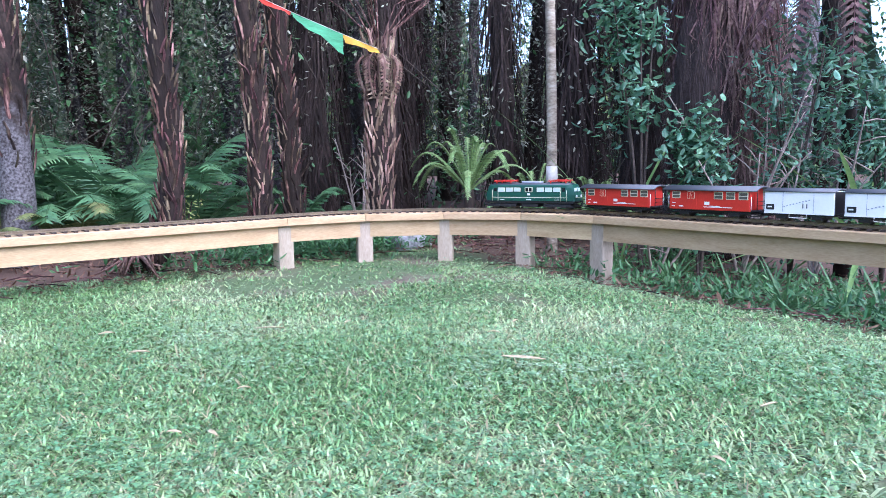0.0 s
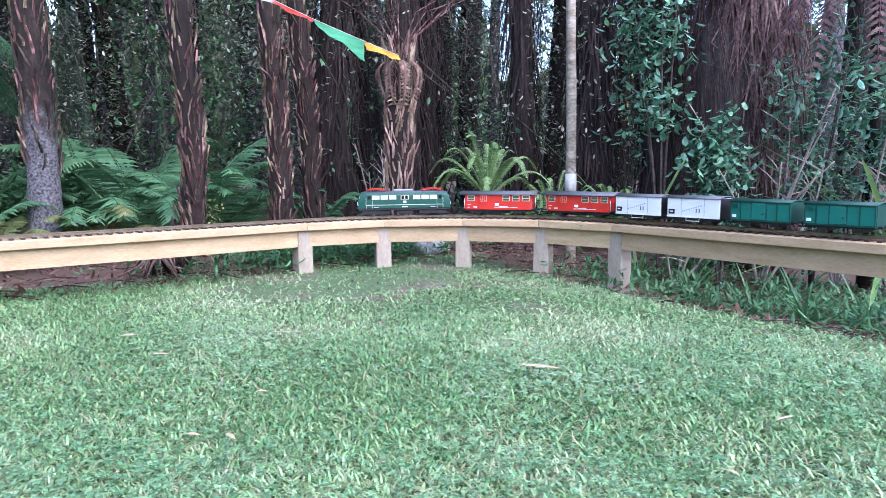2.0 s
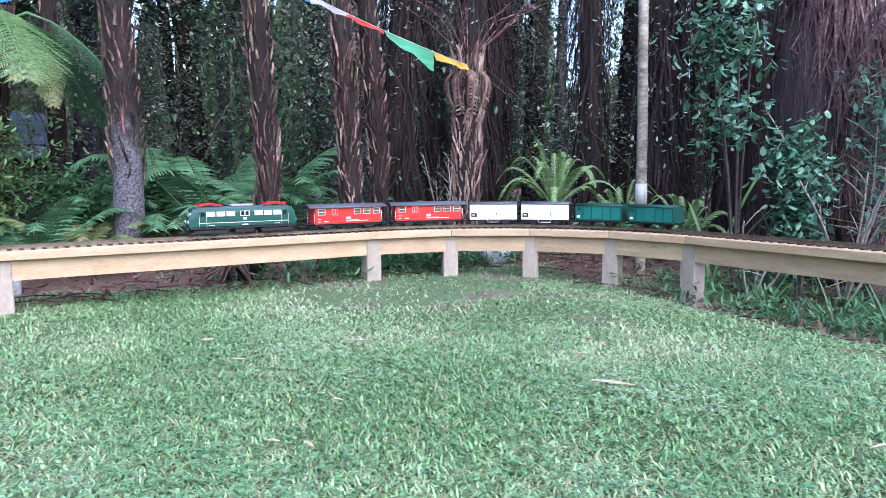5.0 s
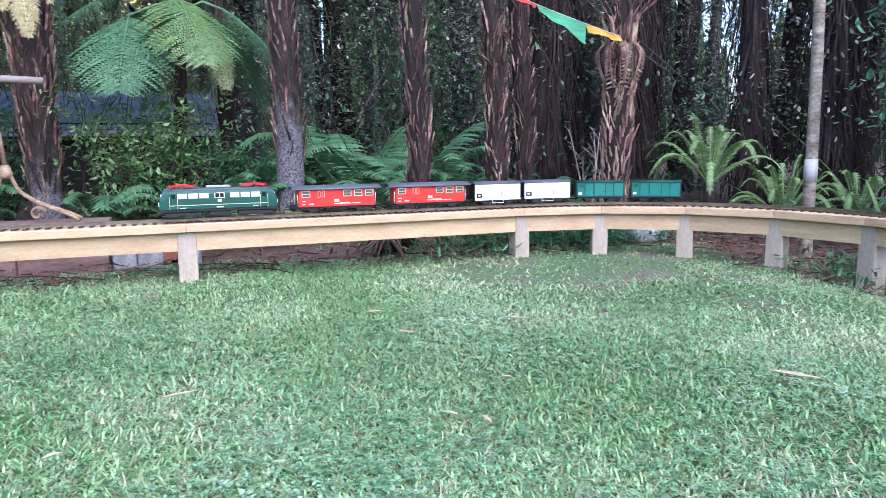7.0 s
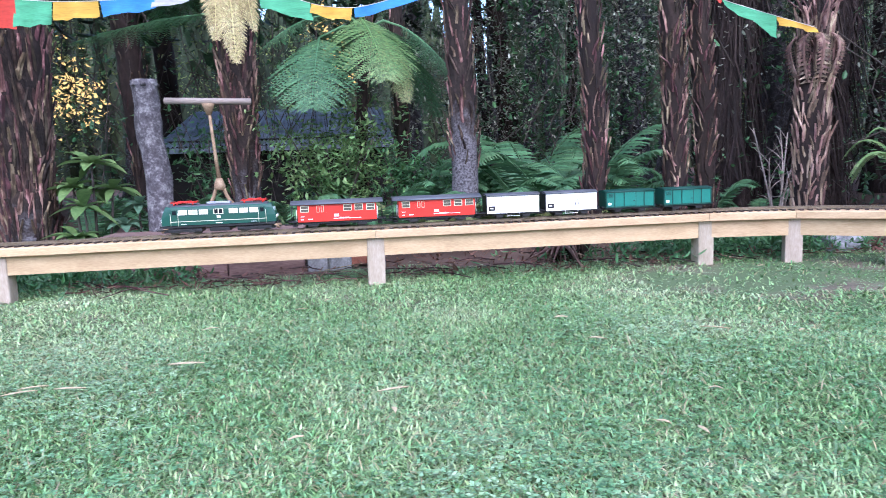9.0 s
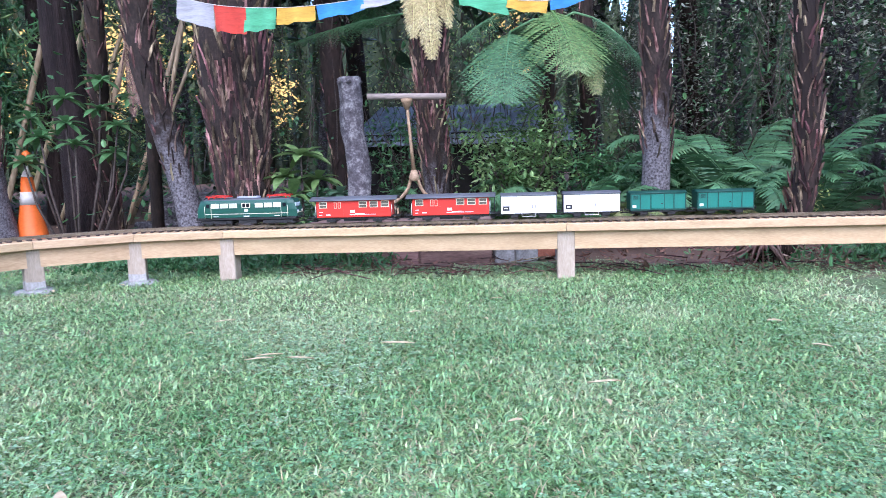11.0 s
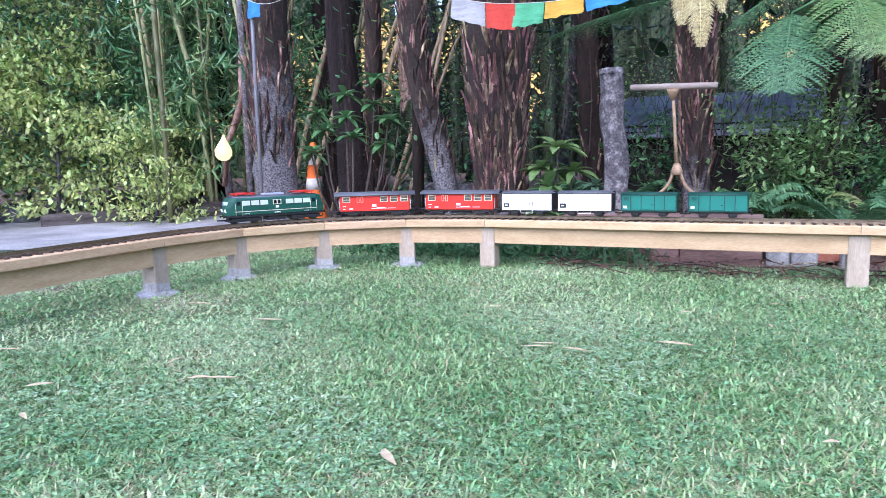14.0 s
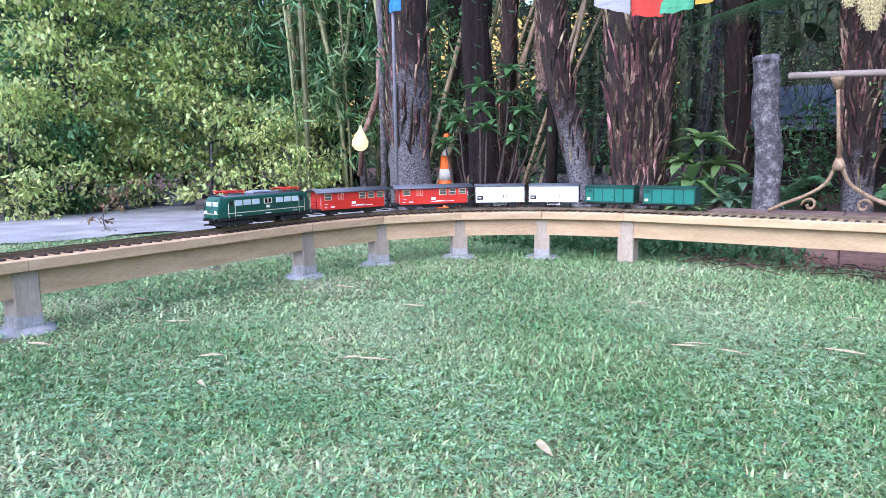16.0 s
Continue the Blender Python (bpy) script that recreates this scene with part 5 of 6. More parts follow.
def make_lit_leaves():
    rng = random.Random(41)
    b = Build()
    cs = []
    while len(cs) < 700:
        a, d = radians(rng.choice((rng.uniform(86, 126), rng.uniform(30, 62)))), rng.uniform(8.8, 12)
        p = (d * math.cos(a), d * math.sin(a), rng.uniform(0.9, 3.4))
        if -3.2 < p[0] < 0.7 and p[1] < 10.6 and p[2] < 1.9 or noise.noise(Vector(p) * 0.9) < 0.02:
            continue
        cs.append(p)
    # Sunlight on the background leaves is put into this pale yellow-green.
    leaf_cloud(b, cs, 0.07, 16, 0.2, 0.5, rng=rng)
    tagged(part("clearing_leaves", b, M_LEAFPALE), "yellow-green background leaves with sunlight put into their colour", "foliage", kind="stuff")


make_lit_leaves()

# pale-leaved trees across the gravel
def young_tree(x, y, h, spread, clear_h, n_limb, per, size, material, label, seed, stem=0.03, ends=5):
    """A slim trunk with rising limbs, each carrying flat sprays of leaves with gaps between."""
    rng = random.Random(seed)
    o = thing("pale_leaved_tree", label, "tree", pose(x, y, height(x, y)), "young trees")
    pts = spline([(0, 0, -0.05), (rng.gauss(0, 0.06), rng.gauss(0, 0.06), h * 0.4), (rng.gauss(0, 0.15), rng.gauss(0, 0.1), h)], 14)
    part("trunk", Build().tube(pts, [stem * (1 - 0.055 * k) for k in range(15)], 8, wob=0.15), M_GREYBARK, o)
    crown = Build()
    for i in range(n_limb):
        u = (i + rng.random()) / n_limb
        z = clear_h + (h - clear_h) * u
        k = min(int(z / h * 14), 13)
        a = 2.399 * i + rng.gauss(0, 0.3)
        reach = spread * (1.0 - 0.55 * abs(u - 0.4)) * rng.uniform(0.6, 1.1)
        e = pts[k] + Vector((math.cos(a) * reach, math.sin(a) * reach, reach * rng.uniform(0.05, 0.5)))
        m1 = pts[k].lerp(e, 0.5) + Vector((0, 0, 0.08 * reach))
        part("limb", Build().tube([pts[k], m1, e], [stem * 0.4, stem * 0.25, stem * 0.1], 5), M_GREYBARK, o)
        for q in range(ends):
            c = pts[k].lerp(m1, rng.random()).lerp(e, rng.uniform(0.3, 1.0)) + Vector((rng.gauss(0, 0.1), rng.gauss(0, 0.1), rng.gauss(0, 0.05))) * spread
            fan = rng.uniform(0.10, 0.2) * spread
            for _ in range(per):
                leaf_cloud(crown, [c + Vector((rng.gauss(0, fan), rng.gauss(0, fan), rng.gauss(0, fan * 0.55)))], size, 1, 0.01, 0.55, 0.75, rng)
    part("crown", crown, material, o)


PALE = "young tree with yellow-green leaves beyond gravel"
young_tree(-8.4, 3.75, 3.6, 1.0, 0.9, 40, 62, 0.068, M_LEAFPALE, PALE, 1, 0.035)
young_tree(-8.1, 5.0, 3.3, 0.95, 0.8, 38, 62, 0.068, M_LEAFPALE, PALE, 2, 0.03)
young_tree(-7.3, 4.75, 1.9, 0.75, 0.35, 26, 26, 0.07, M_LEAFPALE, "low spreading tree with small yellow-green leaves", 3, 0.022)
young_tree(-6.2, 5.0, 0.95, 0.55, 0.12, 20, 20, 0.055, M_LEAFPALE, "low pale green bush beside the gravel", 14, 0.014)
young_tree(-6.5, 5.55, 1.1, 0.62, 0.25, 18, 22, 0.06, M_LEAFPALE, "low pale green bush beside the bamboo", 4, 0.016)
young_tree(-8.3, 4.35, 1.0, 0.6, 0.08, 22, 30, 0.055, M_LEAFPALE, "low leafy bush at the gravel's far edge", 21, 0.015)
young_tree(-8.5, 3.55, 0.9, 0.6, 0.08, 22, 30, 0.055, M_LEAF, "low green bush at the gravel's far edge", 22, 0.015)
young_tree(-9.2, 3.2, 3.6, 1.1, 0.5, 34, 28, 0.09, M_LEAF, "leafy green tree beyond the gravel drive", 5, 0.04)
young_tree(-8.0, 3.05, 1.3, 0.6, 0.15, 22, 26, 0.06, M_LEAFPALE, "low bush with small pale leaves beside gravel", 6, 0.018)
young_tree(-9.6, 4.6, 4.2, 1.2, 0.6, 36, 28, 0.10, M_LEAF, "tall leafy green tree beyond the gravel drive", 7, 0.05)
young_tree(-8.6, 2.5, 1.2, 0.5, 0.2, 16, 22, 0.055, M_DRYRED, "small shrub with reddish-brown leaves", 8, 0.015)
young_tree(-5.95, 2.75, 0.42, 0.16, 0.08, 9, 5, 0.04, M_DRYRED, "small reddish sapling growing by the gravel's edge", 9, 0.006, 3)

# bamboo
rng = random.Random(8)
for i in range(50):
    k = i / 50
    x, y = -8.6 + 3.6 * k + rng.gauss(0, 0.35), 6.2 + 0.55 * math.sin(7 * k) + rng.gauss(0, 0.45)
    o = thing("bamboo_cane", "tall green and yellow bamboo cane", "bamboo", pose(x, y, height(x, y) - 0.05), "bamboo canes")
    lx, ly = rng.gauss(0, 0.9), rng.gauss(0, 0.3)
    r = rng.uniform(0.012, 0.038)
    zs = [0.0]
    while zs[-1] < 5.4:
        zs += [zs[-1] + 0.27, zs[-1] + 0.285, zs[-1] + 0.30]
    part("cane", Build().tube([(lx * (z / 5.5) ** 2, ly * (z / 5.5) ** 2, z) for z in zs], [r * (1.16 if q % 3 == 2 else 1.0) for q in range(len(zs))], 7), M_BAMBOO, o)
    c = Build()
    for _ in range(18):
        u = 0.15 + 0.8 * rng.random()
        q = Vector((lx * u * u + rng.gauss(0, 0.3), ly * u * u + rng.gauss(0, 0.2), 5.5 * u))
        leaf_cloud(c, [q + Vector((rng.gauss(0, 0.1), 0, rng.gauss(0, 0.12))) for _ in range(4)], 0.17, 4, 0.06, 0.13, 0.7, rng=rng)
    part("leaves", c, M_LEAF if i % 3 else M_FERNLIME, o)
for i in range(8):
    x, y = -5.4 + 0.22 * i + rng.gauss(0, 0.1), 6.4 + rng.gauss(0, 0.2)
    o = thing("leaning_cane", "pale dead bamboo cane leaning in the thicket", "bamboo", pose(x, y, height(x, y) - 0.04), "leaning canes")
    lx = rng.uniform(0.7, 1.5)
    part("cane", Build().tube([(lx * u, 0.1 * u, 2.9 * u) for u in [q / 8 for q in range(9)]], rng.uniform(0.018, 0.032), 7), M_CANEPALE, o)


def make_thicket():
    """Leaves of the bamboo thicket and the trees across the drive."""
    rng = random.Random(17)
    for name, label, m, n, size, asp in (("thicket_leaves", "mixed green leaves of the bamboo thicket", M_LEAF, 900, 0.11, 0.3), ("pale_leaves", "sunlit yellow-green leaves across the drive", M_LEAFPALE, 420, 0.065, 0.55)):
        b = Build()
        cs = []
        while len(cs) < n:
            a, d = radians(rng.uniform(122, 168)), rng.uniform(8.2, 11.5)
            x, y, z = -0.4 + d * math.cos(a), -0.3 + d * math.sin(a), rng.uniform(0.3, 3.8)
            if y < 3.9 - 0.12 * (x + 7) or noise.noise((x * 0.8, y * 0.8, z * 0.8 + (3 if m is M_LEAF else 0))) < -0.02:
                continue
            cs.append((x, y, z))
        leaf_cloud(b, cs, size, 12, 0.25, asp, rng=rng)
        tagged(part(name, b, m), label, "foliage", kind="stuff")


make_thicket()


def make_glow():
    """Glowing leaf shapes that stand in for sunlit foliage beyond the wood."""
    m = bpy.data.materials.new("sunlit_leaf_glow")
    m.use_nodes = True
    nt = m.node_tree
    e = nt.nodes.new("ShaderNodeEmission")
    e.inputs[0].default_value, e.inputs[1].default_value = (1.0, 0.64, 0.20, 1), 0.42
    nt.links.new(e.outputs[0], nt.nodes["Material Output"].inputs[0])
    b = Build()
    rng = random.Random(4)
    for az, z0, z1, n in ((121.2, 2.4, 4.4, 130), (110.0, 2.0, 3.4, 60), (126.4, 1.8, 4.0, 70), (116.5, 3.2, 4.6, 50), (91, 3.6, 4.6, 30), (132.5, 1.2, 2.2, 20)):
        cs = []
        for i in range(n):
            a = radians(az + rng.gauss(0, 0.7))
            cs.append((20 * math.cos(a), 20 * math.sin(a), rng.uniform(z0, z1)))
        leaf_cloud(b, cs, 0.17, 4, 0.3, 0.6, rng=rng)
    tagged(part("sunlit_glow", b, m), "warm glowing leaves painting sunlit foliage low beyond the wood", "sky", kind="structure")


make_glow()

# ---- gravel drive, logs ----
def make_gravel():
    near = spline([(-14, -1.2, 0), (-8, 0.9, 0), (-5.9, 1.95, 0), (-5.45, 3.0, 0), (-4.95, 3.95, 0), (-4.6, 4.6, 0)], 60)
    far = spline([(-14, 1.8, 0), (-11, 2.5, 0), (-8.5, 3.4, 0), (-7.9, 4.7, 0), (-6.9, 5.6, 0), (-5.1, 5.75, 0)], 60)
    b = Build()
    nr = 24
    v = []
    for i, (p, q) in enumerate(zip(near, far)):
        for j in range(nr + 1):
            w = j / nr
            g = p.lerp(q, w)
            g += (q - p).normalized() * 0.05 * math.sin(i * 1.7 + 3 * math.sin(i)) * (1 - abs(2 * w - 1) < 0.01)
            v.append((g.x, g.y, height(g.x, g.y) + 0.012 + 0.01 * noise.noise((g.x * 3, g.y * 3, 0))))
    b.add(v, [(i * (nr + 1) + j, i * (nr + 1) + j + 1, (i + 1) * (nr + 1) + j + 1, (i + 1) * (nr + 1) + j) for i in range(60) for j in range(nr)], True)
    tagged(part("gravel_drive", b, M_GRAVEL), "pale grey gravel drive", "drive", kind="structure")


make_gravel()
b = Build().box(-1.15, -0.09, 0, 1.15, 0.09, 0.17, 0.02)
tagged(part("squared_log", b, mat("weathered_beam", [(0.035, 0.028, 0.026), (0.08, 0.066, 0.062), (0.15, 0.13, 0.125)], 0.95, 6, 50, 0.9, 0.01, stretch=(0.4, 4, 4)), at=pose(-6.35, 5.30, height(-6.35, 5.3) - 0.01, 0, -2, 47)), "dark weathered squared log lying beside the gravel", "log", "fallen logs")
for x0, y0, x1, y1, r in ((-7.9, 5.75, -5.5, 5.95, 0.09), (-7.6, 5.95, -5.6, 6.15, 0.07), (-3.6, 5.6, -2.7, 5.7, 0.05), (-3.5, 5.75, -2.6, 5.8, 0.06), (-3.55, 5.9, -2.7, 6.0, 0.07), (-3.5, 5.82, -2.75, 5.9, 0.16)):
    o = Build().tube(spline([(x0, y0, height(x0, y0) + r), ((x0 + x1) / 2, (y0 + y1) / 2, 0.02 + r + height(x1, y1)), (x1, y1, height(x1, y1) + r)], 8), r, 10, wob=0.12)
    tagged(part("fallen_log", o, M_GREYBARK), "weathered grey log lying on the ground", "log", "fallen logs")


# ---- objects behind the line ----
def make_rock(x, y, sx, sy, sz, name="rock", label="pale grey rock beside the track", m=M_ROCK):
    bm = bmesh.new()
    bmesh.ops.create_icosphere(bm, subdivisions=3, radius=1)
    for v in bm.verts:
        n = noise.noise(v.co * 1.6 + Vector((x, y, 0))) * 0.3 + noise.noise(v.co * 4) * 0.08
        v.co = Vector((v.co.x * sx, v.co.y * sy, v.co.z * sz)) * (1 + n)
    b = Build().add([v.co for v in bm.verts], [[v.index for v in f.verts] for f in bm.faces], True)
    bm.free()
    tagged(part(name, b, m, at=pose(x, y, height(x, y) + sz * 0.35)), label, "rock")


make_rock(2.86, 3.66, 0.17, 0.12, 0.15)
M_BOULDER = mat("boulder", [(0.05, 0.05, 0.055), (0.10, 0.10, 0.11), (0.17, 0.17, 0.18)], 0.95, 9, 60, 0.9, 0.03)
make_rock(-8.0, 4.75, 0.3, 0.2, 0.15, "boulder", "dark grey boulder beside the gravel", M_BOULDER)
make_rock(-8.35, 4.35, 0.25, 0.2, 0.12, "boulder", "dark grey boulder beside the gravel", M_BOULDER)


def make_planter():
    o = thing("timber_edging", "dark stained timber garden edging behind the line", "edging")
    for x0, x1 in ((-1.55, -0.84), (-0.835, -0.40)):
        part("board", Build().box(x0, 3.90, -0.05, x1, 3.95, 0.265, 0.006), M_PLANK, o)
        part("board", Build().box(x0, 3.952, 0.2, x1, 4.25, 0.268, 0.006), M_PLANK, o)
    for x, w, m, z in ((-0.33, 0.12, M_CONCRETE, 0.17), (-0.20, 0.13, M_CONCRETE, 0.15), (0.02, 0.09, M_CONCRETE, 0.14)):
        b = Build().box(-w / 2, -0.08, -0.05, w / 2, 0.08, z, 0.012)
        tagged(part("concrete_block", b, m, at=pose(x, 3.97, 0, 0, 0, 8)), "rough pale concrete block behind the line", "block", "concrete blocks")
    b = Build().box(-0.06, -0.05, -0.02, 0.06, 0.05, 0.06, 0.006)
    tagged(part("brick", b, mat("brick_clay", [(0.24, 0.08, 0.05), (0.36, 0.14, 0.09)], 0.9, 20, 90, 0.5, 0.003), at=pose(-0.09, 3.98, 0.06, 4, 0, 15)), "single red clay brick on the ground", "brick")


make_planter()


def make_stand():
    o = thing("iron_scroll_stand", "rusty wrought-iron scroll stand with a wooden crossbar", "stand", pose(-0.91, 4.08, 0.268))
    part("post", Build().tube([(0.03, 0, 0.29), (0.015, 0, 0.5), (0, 0, 0.73)], [0.014, 0.010, 0.010], 8), M_IRON, o)
    part("collar", Build().tube([(0.03, 0, 0.24), (0.03, 0, 0.265), (0.03, 0, 0.31)], [0.03, 0.034, 0.018], 10), M_IRON, o)
    part("bracket", Build().tube([(0, 0, 0.68), (0, 0, 0.72), (0, 0, 0.745)], [0.014, 0.03, 0.04], 8), M_IRON, o)
    part("crossbar", Build().tube([(-0.245, 0, 0.768), (0.0, 0, 0.760), (0.245, 0, 0.752)], 0.019, 10), mat("grey_wood", [(0.17, 0.135, 0.11), (0.28, 0.235, 0.20)], 0.85, 8, 60, 0.3, 0.003, stretch=(0.4, 3, 3)), o, "pale round wooden crossbar")
    for a in (0.35, 2.8, 3.5, 5.95):
        d = Vector((math.cos(a), math.sin(a) * 0.5, 0))
        c = Vector((0.03, 0, 0))
        b = Build().tube(spline([c + d * 0.02 + Vector((0, 0, 0.26)), c + d * 0.06 + Vector((0, 0, 0.17)), c + d * 0.16 + Vector((0, 0, 0.10)), c + d * 0.29 + Vector((0, 0, 0.045)), c + d * 0.36 + Vector((0, 0, 0.008))], 12), 0.0105, 6)
        part("leg", b, M_IRON, o)
        cc = c + d * 0.14 + Vector((0, 0, 0.045))
        b = Build().tube([cc + d * (0.042 - 0.0026 * k) * math.cos(0.55 * k) + Vector((0, 0, (0.042 - 0.0026 * k) * math.sin(0.55 * k))) for k in range(13)], 0.007, 6)
        part("scroll", b, M_IRON, o)


make_stand()


def make_broken_trunk():
    o = thing("broken_trunk", "broken pale lichen-covered trunk behind the line", "tree trunk", pose(-1.27, 4.27, 0))
    pts = spline([(0, 0, -0.05), (0.0, 0, 0.5), (-0.03, 0, 0.9), (-0.04, 0, 1.18)], 10)
    part("trunk", Build().tube(pts, [0.082 - 0.001 * i for i in range(11)], 16, wob=0.25), M_GREYBARK, o)
    for i in range(9):
        a = 6.283 * i / 9
        part("splinter", Build().tube([(-0.04 + 0.07 * math.cos(a), 0.07 * math.sin(a), 1.14), (-0.04 + 0.06 * math.cos(a), 0.06 * math.sin(a), 1.165 + 0.02 * math.sin(i * 2.2))], [0.022, 0.010], 5), M_GREYBARK, o)


make_broken_trunk()


def make_shed():
    o = thing("shed", "low shed with shade in its wall colour and a blue-grey corrugated roof", "shed", pose(-0.9, 8.0, 0.05))
    part("wall", Build().box(-1.25, 0.25, 0, 1.25, 2.2, 0.92), M_SHEDSHADE, o)
    b = Build()
    n = 220
    v = []
    for y, z in ((0.0, 0.84), (2.4, 1.42)):
        for i in range(n + 1):
            v.append((-1.35 + 2.7 * i / n, y, z + 0.009 * math.sin(i * 1.57)))
    b.add(v, [(i, i + 1, n + 2 + i, n + 1 + i) for i in range(n)], True)
    part("roof", b, M_ROOF, o, "blue-grey corrugated iron roof")
    part("fascia", Build().box(-1.35, -0.03, 0.77, 1.35, -0.002, 0.83), M_ROOF, o)


make_shed()


def make_cone():
    x, y = -4.02, 4.83
    o = thing("traffic_cone", "orange traffic cone with pale bands and topper", "traffic cone", pose(x, y, height(x, y)))
    part("base", Build().box(-0.16, -0.16, 0, 0.16, 0.16, 0.03, 0.01), M_ORANGE, o)
    part("cone", Build().tube([(0, 0, 0.03), (0, 0, 0.12), (0, 0, 0.35), (0, 0, 0.56)], [0.135, 0.11, 0.066, 0.040], 20), M_ORANGE, o)
    part("band", Build().tube([(0, 0, 0.345), (0, 0, 0.445)], [0.068, 0.0565], 20), M_BAND, o, "pale reflective band")
    part("tip", Build().tube([(0, 0, 0.56), (0, 0, 0.575), (0, 0, 0.65)], [0.041, 0.032, 0.014], 12), M_BAND, o, "white tip")
    part("topper", Build().tube([(0, 0, 0.65), (0.005, 0, 0.675), (0.012, 0, 0.70), (0.016, 0, 0.745), (0.012, 0, 0.76)], [0.013, 0.022, 0.034, 0.030, 0.012], 10), M_ORANGE, o, "orange topper")


make_cone()
part_pole = Build().tube([(0, 0, -0.1), (0.0, 0, 2.0), (-0.03, 0, 4.0)], 0.015, 10)
tagged(part("thin_pole", part_pole, M_POLE, at=pose(-4.12, 4.25, 0)), "thin grey metal pole standing beside the drive", "pole")


def make_flags(knots, cloths, label):
    """A cord through knots; each cloth is (start, end, drop at start, drop at end, colour) along the cord from 0 to 1."""
    o = thing("prayer_flag_string", label, "flags")
    line = spline(knots, 40)

    def at(u):
        k = min(max(u, 0), 0.9999) * 40
        return line[int(k)].lerp(line[int(k) + 1], k - int(k))
    part("string", Build().tube(line, 0.002, 4), M_BAND, o)
    for i, (u0, u1, d0, d1, c) in enumerate(cloths):
        v = []
        nx, nz = 10, 7
        for j in range(nz + 1):
            for k in range(nx + 1):
                w, q = k / nx, j / nz
                p = at(u0 + (u1 - u0) * (w + 0.06 * q * math.sin(i * 2.1)))
                p = p - Vector((0, 0, (d0 + (d1 - d0) * w) * q * (1 + 0.02 * math.sin(k * 1.4 + i))))
                p.y += (0.018 * math.sin(k * 0.9 + i * 2) + 0.008 * math.sin(k * 2.1 + j)) * q - 0.02 * q * q
                v.append(p)
        part("flag", Build().add(v, [(j * (nx + 1) + k, j * (nx + 1) + k + 1, (j + 1) * (nx + 1) + k + 1, (j + 1) * (nx + 1) + k) for j in range(nz) for k in range(nx)], True), FLAGS[c], o, c + " cloth flag")
    return o


make_flags([(-2.60, 3.8, 1.78), (-2.12, 3.8, 1.605), (-1.79, 3.8, 1.545), (-1.378, 3.8, 1.535), (-0.82, 3.8, 1.59), (-0.45, 3.8, 1.66)],
           [(0.165, 0.28, 0.13, 0.14, "white"), (0.28, 0.40, 0.15, 0.155, "red"), (0.40, 0.495, 0.145, 0.12, "green"), (0.497, 0.60, 0.10, 0.085, "yellow"), (0.602, 0.70, 0.085, 0.07, "blue"), (0.70, 0.79, 0.065, 0.05, "white")], "string of faded coloured prayer flags between trees")
make_flags([(-0.66, 4.0, 1.72), (-0.45, 4.0, 1.62), (-0.17, 4.0, 1.54), (0.14, 4.0, 1.57), (0.8, 4.0, 1.80)],
           [(0.02, 0.10, 0.06, 0.06, "red"), (0.12, 0.40, 0.13, 0.10, "green"), (0.41, 0.62, 0.06, 0.075, "yellow"), (0.63, 0.86, 0.06, 0.06, "blue")], "string of half-furled prayer flags under the fern crowns")
make_flags([(1.34, 3.45, 1.64), (2.03, 3.6, 1.48), (2.72, 3.74, 1.345)], [(0.0, 0.16, 0.04, 0.04, "blue"), (0.16, 0.32, 0.04, 0.03, "white"), (0.32, 0.50, 0.03, 0.03, "red"), (0.50, 0.75, 0.03, 0.13, "green"), (0.75, 0.985, 0.05, 0.035, "yellow")], "string of furled prayer flags tied to the cut fern")
make_flags([(-4.30, 4.25, 1.98), (-3.91, 4.2, 1.85), (-3.3, 4.1, 1.95)], [(0.26, 0.40, 0.14, 0.10, "blue")], "single blue flag on a cord by the drive")


